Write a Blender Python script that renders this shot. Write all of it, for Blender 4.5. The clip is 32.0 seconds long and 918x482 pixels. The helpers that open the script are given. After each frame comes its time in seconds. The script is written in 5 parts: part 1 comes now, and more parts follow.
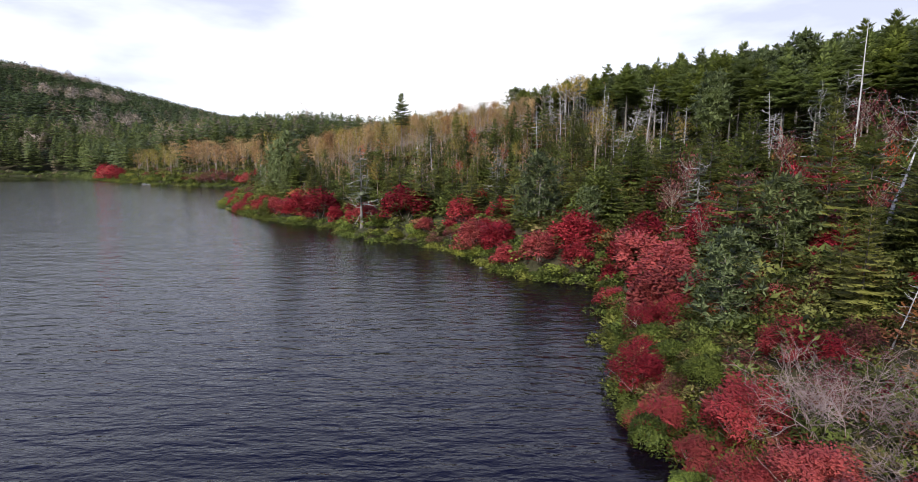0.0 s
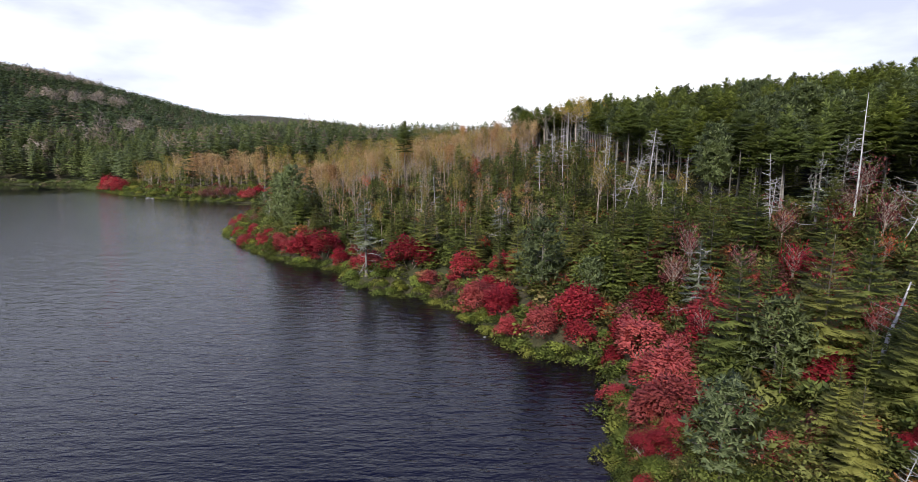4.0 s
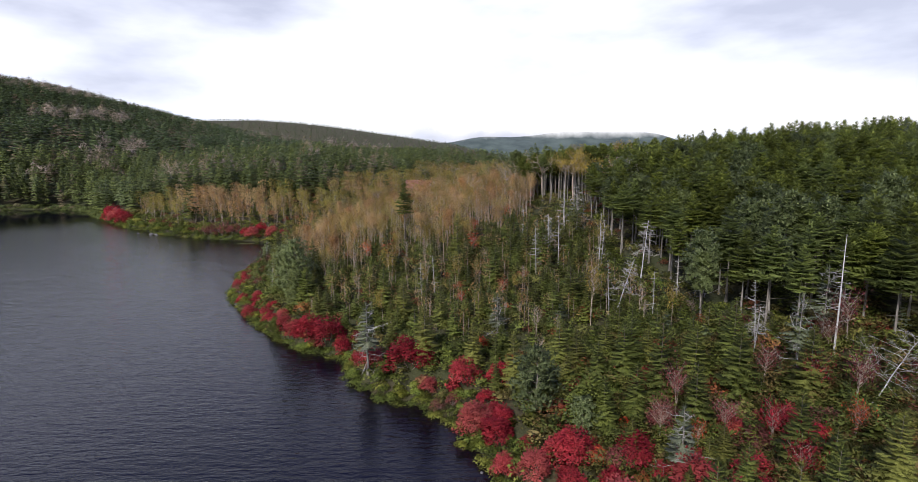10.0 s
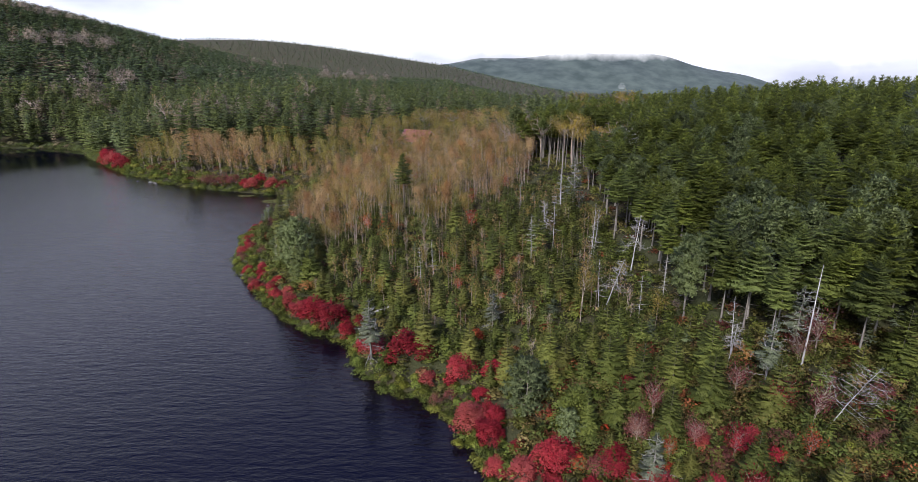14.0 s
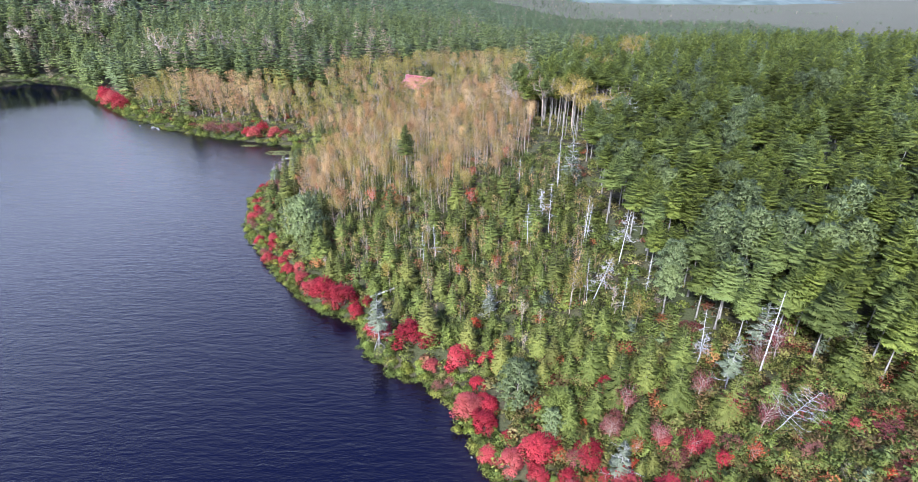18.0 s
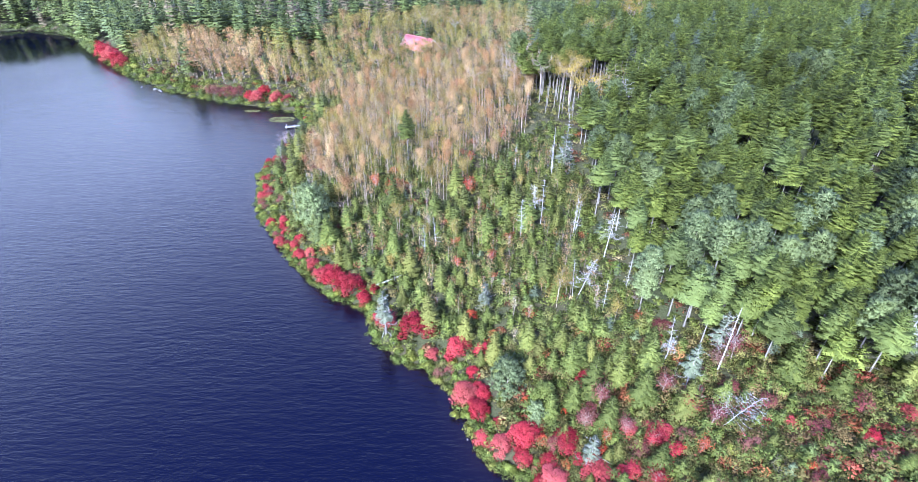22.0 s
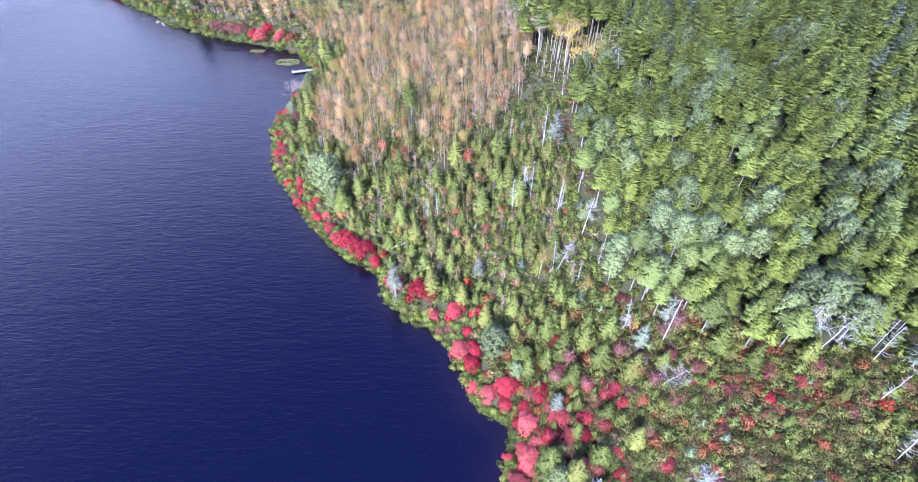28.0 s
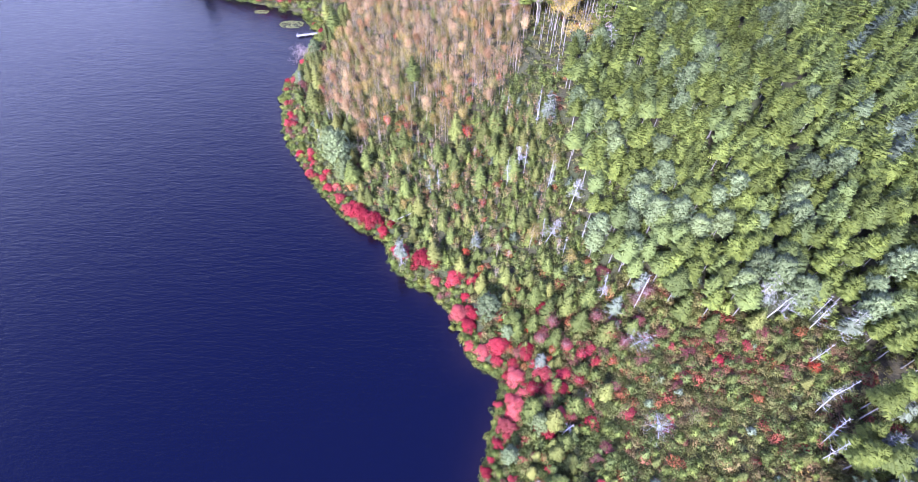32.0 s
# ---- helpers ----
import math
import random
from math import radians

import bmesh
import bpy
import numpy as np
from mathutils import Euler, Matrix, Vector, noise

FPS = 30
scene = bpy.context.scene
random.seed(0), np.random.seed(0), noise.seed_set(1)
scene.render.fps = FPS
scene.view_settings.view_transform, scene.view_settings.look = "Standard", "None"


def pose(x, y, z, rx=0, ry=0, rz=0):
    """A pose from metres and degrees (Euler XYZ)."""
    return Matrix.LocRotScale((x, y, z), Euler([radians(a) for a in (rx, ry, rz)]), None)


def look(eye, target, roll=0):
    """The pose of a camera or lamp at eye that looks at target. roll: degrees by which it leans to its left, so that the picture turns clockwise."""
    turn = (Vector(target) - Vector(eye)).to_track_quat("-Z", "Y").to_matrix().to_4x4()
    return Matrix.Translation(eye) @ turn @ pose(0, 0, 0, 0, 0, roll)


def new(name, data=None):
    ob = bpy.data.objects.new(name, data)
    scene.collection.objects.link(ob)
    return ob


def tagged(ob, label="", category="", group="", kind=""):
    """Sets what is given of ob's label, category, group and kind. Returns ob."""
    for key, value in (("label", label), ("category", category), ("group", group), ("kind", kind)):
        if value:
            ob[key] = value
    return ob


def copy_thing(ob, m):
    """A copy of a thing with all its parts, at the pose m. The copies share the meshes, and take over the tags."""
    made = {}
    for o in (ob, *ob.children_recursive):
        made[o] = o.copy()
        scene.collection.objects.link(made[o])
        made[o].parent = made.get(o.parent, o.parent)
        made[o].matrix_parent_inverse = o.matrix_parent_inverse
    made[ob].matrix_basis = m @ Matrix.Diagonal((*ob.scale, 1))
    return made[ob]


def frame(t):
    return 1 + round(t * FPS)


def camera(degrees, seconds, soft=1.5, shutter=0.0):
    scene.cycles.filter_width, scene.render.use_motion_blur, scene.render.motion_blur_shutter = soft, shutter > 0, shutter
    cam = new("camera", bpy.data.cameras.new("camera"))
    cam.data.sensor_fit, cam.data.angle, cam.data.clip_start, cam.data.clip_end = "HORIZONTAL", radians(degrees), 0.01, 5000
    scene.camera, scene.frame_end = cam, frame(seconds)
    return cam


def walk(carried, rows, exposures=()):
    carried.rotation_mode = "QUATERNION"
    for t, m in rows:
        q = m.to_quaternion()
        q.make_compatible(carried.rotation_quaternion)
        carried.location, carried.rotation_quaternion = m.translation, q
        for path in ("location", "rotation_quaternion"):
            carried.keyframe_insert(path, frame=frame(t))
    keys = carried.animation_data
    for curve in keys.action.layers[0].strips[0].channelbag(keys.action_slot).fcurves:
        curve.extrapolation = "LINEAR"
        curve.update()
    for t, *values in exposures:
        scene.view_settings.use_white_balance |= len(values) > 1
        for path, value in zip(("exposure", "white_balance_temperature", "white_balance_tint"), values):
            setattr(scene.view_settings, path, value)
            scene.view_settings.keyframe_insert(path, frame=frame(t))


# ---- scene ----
cam = camera(82.6, 32.0, soft=0.5)
PATH = [
    (0, (0.18, -0.49, 9.81), (0.245, 19.284, 6.843), 0.28),
    (1, (0.15, -0.51, 11.27), (0.191, 19.264, 8.268), 0.19),
    (2, (0.02, -0.41, 12.94), (0.041, 19.360, 9.913), 0.15),
    (3, (-0.09, -0.23, 14.80), (-0.075, 19.533, 11.743), 0.18),
    (3.5, (-0.09, -0.18, 15.81), (-0.089, 19.583, 12.734), 0.18),
    (5.5, (0.10, -0.09, 19.97), (0.102, 19.657, 16.791), 0.04),
    (6, (0.17, -0.11, 20.98), (0.180, 19.634, 17.819), -0.05),
    (7, (0.32, -0.29, 23.21), (0.303, 19.448, 20.009), -0.15),
    (8, (0.36, -0.25, 25.79), (0.314, 19.495, 22.636), -0.24),
    (9, (0.34, -0.19, 28.51), (0.292, 19.566, 25.406), -0.27),
    (10, (0.34, -0.35, 31.07), (0.298, 19.405, 27.964), -0.27),
    (11, (0.27, -0.36, 33.64), (0.229, 19.411, 30.609), -0.28),
    (12, (0.28, -0.42, 36.29), (0.228, 19.337, 33.182), -0.21),
    (13, (0.41, -0.55, 39.12), (0.380, 18.942, 34.639), -0.04),
    (14, (0.50, -0.60, 42.10), (0.502, 18.509, 36.198), 0.09),
    (14.5, (0.52, -0.65, 43.69), (0.506, 18.253, 37.145), 0.10),
    (16.5, (0.63, -0.97, 50.61), (0.589, 17.339, 42.559), 0.16),
    (17, (0.66, -1.08, 52.35), (0.614, 17.112, 44.047), 0.22),
    (18, (0.72, -1.33, 55.81), (0.661, 16.618, 46.981), 0.36),
    (19, (0.76, -1.69, 59.27), (0.689, 15.999, 49.934), 0.42),
    (20, (0.94, -2.07, 62.72), (0.869, 15.304, 52.809), 0.35),
    (21, (1.20, -2.32, 66.27), (1.108, 14.703, 55.782), 0.20),
    (22, (1.51, -2.38, 70.02), (1.366, 14.277, 58.946), 0.02),
    (23, (1.80, -2.42, 73.89), (1.618, 13.836, 62.238), -0.03),
    (24, (2.03, -2.51, 77.66), (1.833, 13.353, 65.480), 0.03),
    (24.5, (2.05, -2.73, 79.37), (1.873, 12.926, 66.936), 0.33),
    (26.5, (1.97, -3.86, 86.66), (1.841, 11.047, 73.328), 0.50),
    (27, (1.91, -4.18, 88.51), (1.773, 10.507, 74.936), 0.55),
    (28, (1.90, -4.83, 92.20), (1.772, 9.394, 78.144), 0.64),
    (29, (2.00, -5.37, 95.93), (1.882, 8.408, 81.437), 0.76),
    (30, (2.12, -6.04, 99.70), (2.017, 7.285, 84.789), 0.85),
    (31, (2.13, -6.74, 103.60), (2.038, 6.152, 88.314), 0.94),
    (32, (2.12, -7.54, 107.52), (2.023, 4.915, 91.876), 1.00),
]
walk(cam, [(t, look(eye, target, roll)) for t, eye, target, roll in PATH], exposures=[
    (0.0, 0.28, 6650, 10), (7.0, 0.22, 6650, 10), (10.0, 0.05, 6650, 11), (13.0, -0.02, 6600, 11), (14.0, 0.15, 6450, 13), (14.5, 0.22, 6350, 15), (16.5, 0.62, 5600, 37),
    (17.4, 0.62, 5600, 35), (17.8, 1.2, 5750, 13), (18.4, 1.83, 5550, 10), (19.2, 1.86, 5270, 15), (21.0, 1.93, 5130, 14),
    (24.0, 1.98, 5130, 13), (27.0, 2.0, 5150, 19), (32.0, 2.05, 5290, 31)])

# ---- light: a bright overcast sky and a wide, weak sun ----
SUN_UP, SUN_TURN = radians(38), radians(205)
world = bpy.data.worlds.new("overcast_sky")
scene.world = world
world.use_nodes = True
wn, wl = world.node_tree.nodes, world.node_tree.links
wn.clear()
w_out = wn.new("ShaderNodeOutputWorld")
w_bg = wn.new("ShaderNodeBackground")
w_sky = wn.new("ShaderNodeTexSky")
w_sky.sky_type, w_sky.sun_disc = "NISHITA", False
w_sky.sun_elevation, w_sky.sun_rotation = SUN_UP, SUN_TURN
w_tc = wn.new("ShaderNodeTexCoord")
w_map = wn.new("ShaderNodeMapping")
w_map.inputs["Scale"].default_value = (1.0, 1.0, 3.2)
w_noise = wn.new("ShaderNodeTexNoise")
w_noise.inputs["Scale"].default_value = 2.1
w_noise.inputs["Detail"].default_value = 6
w_noise.inputs["Roughness"].default_value = 0.5
w_ramp = wn.new("ShaderNodeValToRGB")
w_ramp.color_ramp.elements[0].position, w_ramp.color_ramp.elements[0].color = 0.36, (5.6, 6.0, 7.6, 1)
w_ramp.color_ramp.elements[1].position, w_ramp.color_ramp.elements[1].color = 0.58, (10.6, 11.1, 12.8, 1)
w_mix = wn.new("ShaderNodeMix")
w_mix.data_type = "RGBA"
w_mix.inputs[0].default_value = 0.9
wl.new(w_tc.outputs["Generated"], w_map.inputs["Vector"])
wl.new(w_map.outputs["Vector"], w_noise.inputs["Vector"])
wl.new(w_noise.outputs["Fac"], w_ramp.inputs["Fac"])
wl.new(w_sky.outputs["Color"], w_mix.inputs[6])
wl.new(w_ramp.outputs["Color"], w_mix.inputs[7])
wl.new(w_mix.outputs[2], w_bg.inputs["Color"])
wl.new(w_bg.outputs["Background"], w_out.inputs["Surface"])
w_sep = wn.new("ShaderNodeSeparateXYZ")
wl.new(w_tc.outputs["Generated"], w_sep.inputs["Vector"])
w_high = wn.new("ShaderNodeMapRange")
w_high.interpolation_type = "SMOOTHSTEP"
w_high.inputs["From Min"].default_value, w_high.inputs["From Max"].default_value = 0.2, 0.86
wl.new(w_sep.outputs["Z"], w_high.inputs["Value"])
w_lid = wn.new("ShaderNodeMix")
w_lid.data_type = "RGBA"
w_lid.inputs[7].default_value = (1.0, 1.35, 5.0, 1)
wl.new(w_high.outputs["Result"], w_lid.inputs[0])
wl.new(w_mix.outputs[2], w_lid.inputs[6])
wl.new(w_lid.outputs[2], w_bg.inputs["Color"])
w_bg.inputs["Strength"].default_value = 0.115

sun = new("sun", bpy.data.lights.new("sun", "SUN"))
sun.data.energy, sun.data.angle, sun.data.color = 4.5, radians(13), (1.0, 0.96, 0.9)
sun.matrix_world = look((60 * math.cos(SUN_UP) * math.sin(SUN_TURN), 60 * math.cos(SUN_UP) * math.cos(SUN_TURN), 60 * math.sin(SUN_UP)), (0, 0, 0))

# ---- materials ----


def base_material(name):
    mat = bpy.data.materials.new(name)
    mat.use_nodes = True
    return mat, mat.node_tree.nodes, mat.node_tree.links, mat.node_tree.nodes["Principled BSDF"]


def mix_node(nodes, links, fac, a, b):
    m = nodes.new("ShaderNodeMix")
    m.data_type = "RGBA"
    for slot, v in ((0, fac), (6, a), (7, b)):
        if isinstance(v, (int, float)):
            m.inputs[slot].default_value = v
        elif isinstance(v, tuple):
            m.inputs[slot].default_value = (*v, 1) if len(v) == 3 else v
        else:
            links.new(v, m.inputs[slot])
    return m.outputs[2]


def noise_node(nodes, links, scale, detail=4, rough=0.55, coord="Object"):
    tc = nodes.new("ShaderNodeTexCoord")
    n = nodes.new("ShaderNodeTexNoise")
    n.inputs["Scale"].default_value, n.inputs["Detail"].default_value, n.inputs["Roughness"].default_value = scale, detail, rough
    links.new(tc.outputs[coord], n.inputs["Vector"])
    return n.outputs["Fac"]


def stretch(nodes, links, value, lo, hi):
    r = nodes.new("ShaderNodeMapRange")
    r.inputs["From Min"].default_value, r.inputs["From Max"].default_value = lo, hi
    links.new(value, r.inputs["Value"])
    return r.outputs["Result"]


def foliage(name, dark, light, other, share=0.5, massed=False, rare=None, rough=0.62, thin=0.27):
    """Leaves or needles: colour changes from spray to spray and, more, from plant to plant."""
    mat, n, l, bsdf = base_material(name)
    geo = n.new("ShaderNodeNewGeometry")
    if massed:
        at = n.new("ShaderNodeAttribute")
        at.attribute_name = "plant"
        each = at.outputs["Fac"]
    else:
        each = n.new("ShaderNodeObjectInfo").outputs["Random"]
    col = mix_node(n, l, geo.outputs["Random Per Island"], dark, light)
    col = mix_node(n, l, stretch(n, l, each, 1 - share, 1.0), col, other)
    if rare:
        col = mix_node(n, l, stretch(n, l, each, 0.93, 0.95), col, rare)
    shuffle = n.new("ShaderNodeMath")
    shuffle.operation = "MULTIPLY"
    shuffle.inputs[1].default_value = 7.31
    l.new(each, shuffle.inputs[0])
    rest = n.new("ShaderNodeMath")
    rest.operation = "FRACT"
    l.new(shuffle.outputs[0], rest.inputs[0])
    strength = n.new("ShaderNodeMapRange")
    strength.inputs["To Min"].default_value, strength.inputs["To Max"].default_value = 0.66, 1.32
    l.new(rest.outputs[0], strength.inputs["Value"])
    hsv = n.new("ShaderNodeHueSaturation")
    l.new(strength.outputs["Result"], hsv.inputs["Value"])
    l.new(col, hsv.inputs["Color"])
    col = hsv.outputs["Color"]
    l.new(col, bsdf.inputs["Base Color"])
    bsdf.inputs["Roughness"].default_value = rough
    bsdf.inputs["Specular IOR Level"].default_value = 0.12
    tr = n.new("ShaderNodeBsdfTranslucent")
    l.new(col, tr.inputs["Color"])
    ms = n.new("ShaderNodeMixShader")
    ms.inputs[0].default_value = thin
    out = n["Material Output"]
    l.new(bsdf.outputs["BSDF"], ms.inputs[1])
    l.new(tr.outputs["BSDF"], ms.inputs[2])
    l.new(ms.outputs["Shader"], out.inputs["Surface"])
    return mat


def bark(name, a, b, scale=6.0, rough=0.9):
    mat, n, l, bsdf = base_material(name)
    tc = n.new("ShaderNodeTexCoord")
    mp = n.new("ShaderNodeMapping")
    mp.inputs["Scale"].default_value = (scale, scale, scale * 0.25)
    no = n.new("ShaderNodeTexNoise")
    no.inputs["Scale"].default_value, no.inputs["Detail"].default_value = 1.0, 6
    l.new(tc.outputs["Object"], mp.inputs["Vector"])
    l.new(mp.outputs["Vector"], no.inputs["Vector"])
    info = n.new("ShaderNodeObjectInfo")
    col = mix_node(n, l, stretch(n, l, no.outputs["Fac"], 0.35, 0.65), a, b)
    col = mix_node(n, l, stretch(n, l, info.outputs["Random"], 0.3, 2.2), col, tuple(v * 0.5 for v in a))
    l.new(col, bsdf.inputs["Base Color"])
    bsdf.inputs["Roughness"].default_value = rough
    bp = n.new("ShaderNodeBump")
    bp.inputs["Strength"].default_value, bp.inputs["Distance"].default_value = 0.6, 0.03
    l.new(no.outputs["Fac"], bp.inputs["Height"])
    l.new(bp.outputs["Normal"], bsdf.inputs["Normal"])
    return mat


def plain(name, a, b, scale=3.0, rough=0.8, bump=0.3):
    mat, n, l, bsdf = base_material(name)
    no = noise_node(n, l, scale, 6)
    l.new(mix_node(n, l, stretch(n, l, no, 0.35, 0.65), a, b), bsdf.inputs["Base Color"])
    bsdf.inputs["Roughness"].default_value = rough
    bp = n.new("ShaderNodeBump")
    bp.inputs["Strength"].default_value, bp.inputs["Distance"].default_value = bump, 0.02
    l.new(no, bp.inputs["Height"])
    l.new(bp.outputs["Normal"], bsdf.inputs["Normal"])
    return mat


FIR = foliage("fir_needles", (0.06, 0.08, 0.018), (0.176, 0.204, 0.05), (0.182, 0.184, 0.046))
HEMLOCK = foliage("hemlock_needles", (0.085, 0.11, 0.024), (0.208, 0.242, 0.05), (0.15, 0.19, 0.062), share=0.4, thin=0.38)
PINE = foliage("pine_needles", (0.076, 0.104, 0.044), (0.205, 0.245, 0.112), (0.17, 0.205, 0.08), thin=0.32)
GREYFIR = foliage("lichened_needles", (0.075, 0.09, 0.058), (0.21, 0.23, 0.16), (0.14, 0.165, 0.10))
RHODO = foliage("rhododendron_leaves", (0.05, 0.08, 0.018), (0.20, 0.245, 0.05), (0.25, 0.265, 0.045), rough=0.5)
RED = foliage("red_leaves", (0.16, 0.014, 0.02), (0.44, 0.04, 0.056), (0.36, 0.085, 0.075), share=0.6)
DULLRED = foliage("dull_red_leaves", (0.11, 0.03, 0.03), (0.28, 0.085, 0.08), (0.22, 0.1, 0.075))
ORANGE = foliage("orange_red_leaves", (0.26, 0.03, 0.018), (0.58, 0.11, 0.05), (0.5, 0.17, 0.06))
TAN = foliage("tan_birch_leaves", (0.26, 0.135, 0.055), (0.58, 0.345, 0.145), (0.52, 0.38, 0.19), share=0.8, thin=0.45)
YELLOW = foliage("yellow_birch_leaves", (0.22, 0.16, 0.035), (0.5, 0.38, 0.09), (0.36, 0.3, 0.09), share=0.7, thin=0.45)
OLIVE = foliage("olive_needles", (0.07, 0.083, 0.021), (0.165, 0.18, 0.045), (0.168, 0.166, 0.042))
LIME = foliage("light_green_leaves", (0.075, 0.10, 0.022), (0.18, 0.215, 0.05), (0.19, 0.21, 0.048))
WOODS = foliage("massed_needles", (0.085, 0.11, 0.024), (0.215, 0.252, 0.053), (0.15, 0.19, 0.062), share=0.4, massed=True, rare=(0.165, 0.2, 0.125), thin=0.38)
LAKEWOODS = foliage("lakeside_needles", (0.075, 0.102, 0.03), (0.2, 0.238, 0.075), (0.14, 0.18, 0.085), massed=True, rare=(0.30, 0.24, 0.16))
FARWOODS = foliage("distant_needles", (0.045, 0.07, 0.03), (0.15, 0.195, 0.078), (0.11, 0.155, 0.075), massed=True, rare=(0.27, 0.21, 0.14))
UNDER = foliage("undergrowth_leaves", (0.065, 0.085, 0.018), (0.2, 0.22, 0.05), (0.25, 0.19, 0.08), massed=True, rare=(0.22, 0.09, 0.05))
PALEBRUSH = foliage("pale_brush_leaves", (0.1, 0.12, 0.03), (0.22, 0.23, 0.065), (0.3, 0.24, 0.12), massed=True, share=0.6)
BARECROWN = foliage("bare_birch_crowns", (0.21, 0.175, 0.14), (0.4, 0.34, 0.28), (0.33, 0.27, 0.2), massed=True)
BRUSH = foliage("brown_brush_leaves", (0.05, 0.058, 0.014), (0.17, 0.165, 0.045), (0.2, 0.125, 0.06), massed=True, share=0.6, rare=(0.3, 0.08, 0.05))
FRINGELEAF = foliage("overhanging_leaves", (0.042, 0.065, 0.016), (0.17, 0.205, 0.045), (0.21, 0.22, 0.045), massed=True)
SHRUBGREEN = foliage("slope_shrub_leaves", (0.06, 0.081, 0.02), (0.162, 0.195, 0.05), (0.185, 0.182, 0.055), massed=True, rare=(0.34, 0.12, 0.05))
TANWOODS = foliage("massed_tan_leaves", (0.26, 0.135, 0.055), (0.58, 0.345, 0.145), (0.52, 0.38, 0.19), massed=True, share=0.8, thin=0.45)
YELLOWWOODS = foliage("massed_yellow_leaves", (0.2, 0.155, 0.035), (0.46, 0.37, 0.09), (0.32, 0.29, 0.09), massed=True, share=0.7, thin=0.45)
FIRBARK = bark("dark_fir_bark", (0.07, 0.06, 0.05), (0.16, 0.14, 0.12))
BARK = bark("grey_brown_bark", (0.125, 0.112, 0.1), (0.28, 0.262, 0.238))
PALEBARK = bark("pale_birch_bark", (0.24, 0.185, 0.15), (0.45, 0.385, 0.33), 4)
DEADWOOD = bark("bleached_dead_wood", (0.25, 0.245, 0.24), (0.52, 0.515, 0.51), 5)
GREYTWIG = bark("grey_dead_twigs", (0.25, 0.24, 0.23), (0.5, 0.49, 0.47), 5)
TWIG = bark("bare_twigs", (0.22, 0.16, 0.145), (0.42, 0.33, 0.31), 5)
STONE = plain("grey_lake_stone", (0.06, 0.06, 0.056), (0.19, 0.185, 0.175), 2.5)
ROOFRED = plain("faded_red_roof", (0.50, 0.15, 0.15), (0.56, 0.19, 0.185), 0.8, 0.5, 0.1)
PLASTER = plain("brown_cladding", (0.16, 0.10, 0.06), (0.26, 0.17, 0.11), 2.0)
CREAM = plain("cream_paint", (0.62, 0.58, 0.5), (0.75, 0.72, 0.66), 2.0)
PLANK = plain("weathered_plank", (0.2, 0.19, 0.18), (0.38, 0.365, 0.35), 3.0)
DARKGLASS, _n, _l, _b = base_material("dark_window_glass")
_b.inputs["Base Color"].default_value, _b.inputs["Roughness"].default_value = (0.02, 0.025, 0.03, 1), 0.08
LILY = foliage("floating_leaves", (0.125, 0.138, 0.037), (0.250, 0.250, 0.088), (0.200, 0.163, 0.062))


def ground_material():
    mat, n, l, bsdf = base_material("forest_floor")
    small, large = noise_node(n, l, 1.7, 8), noise_node(n, l, 0.07, 4)
    col = mix_node(n, l, stretch(n, l, small, 0.35, 0.65), (0.027, 0.024, 0.011), (0.066, 0.054, 0.024))
    col = mix_node(n, l, stretch(n, l, large, 0.4, 0.62), col, (0.036, 0.044, 0.013))
    l.new(col, bsdf.inputs["Base Color"])
    bsdf.inputs["Roughness"].default_value = 0.95
    bp = n.new("ShaderNodeBump")
    bp.inputs["Strength"].default_value, bp.inputs["Distance"].default_value = 0.8, 0.25
    l.new(small, bp.inputs["Height"])
    l.new(bp.outputs["Normal"], bsdf.inputs["Normal"])
    return mat


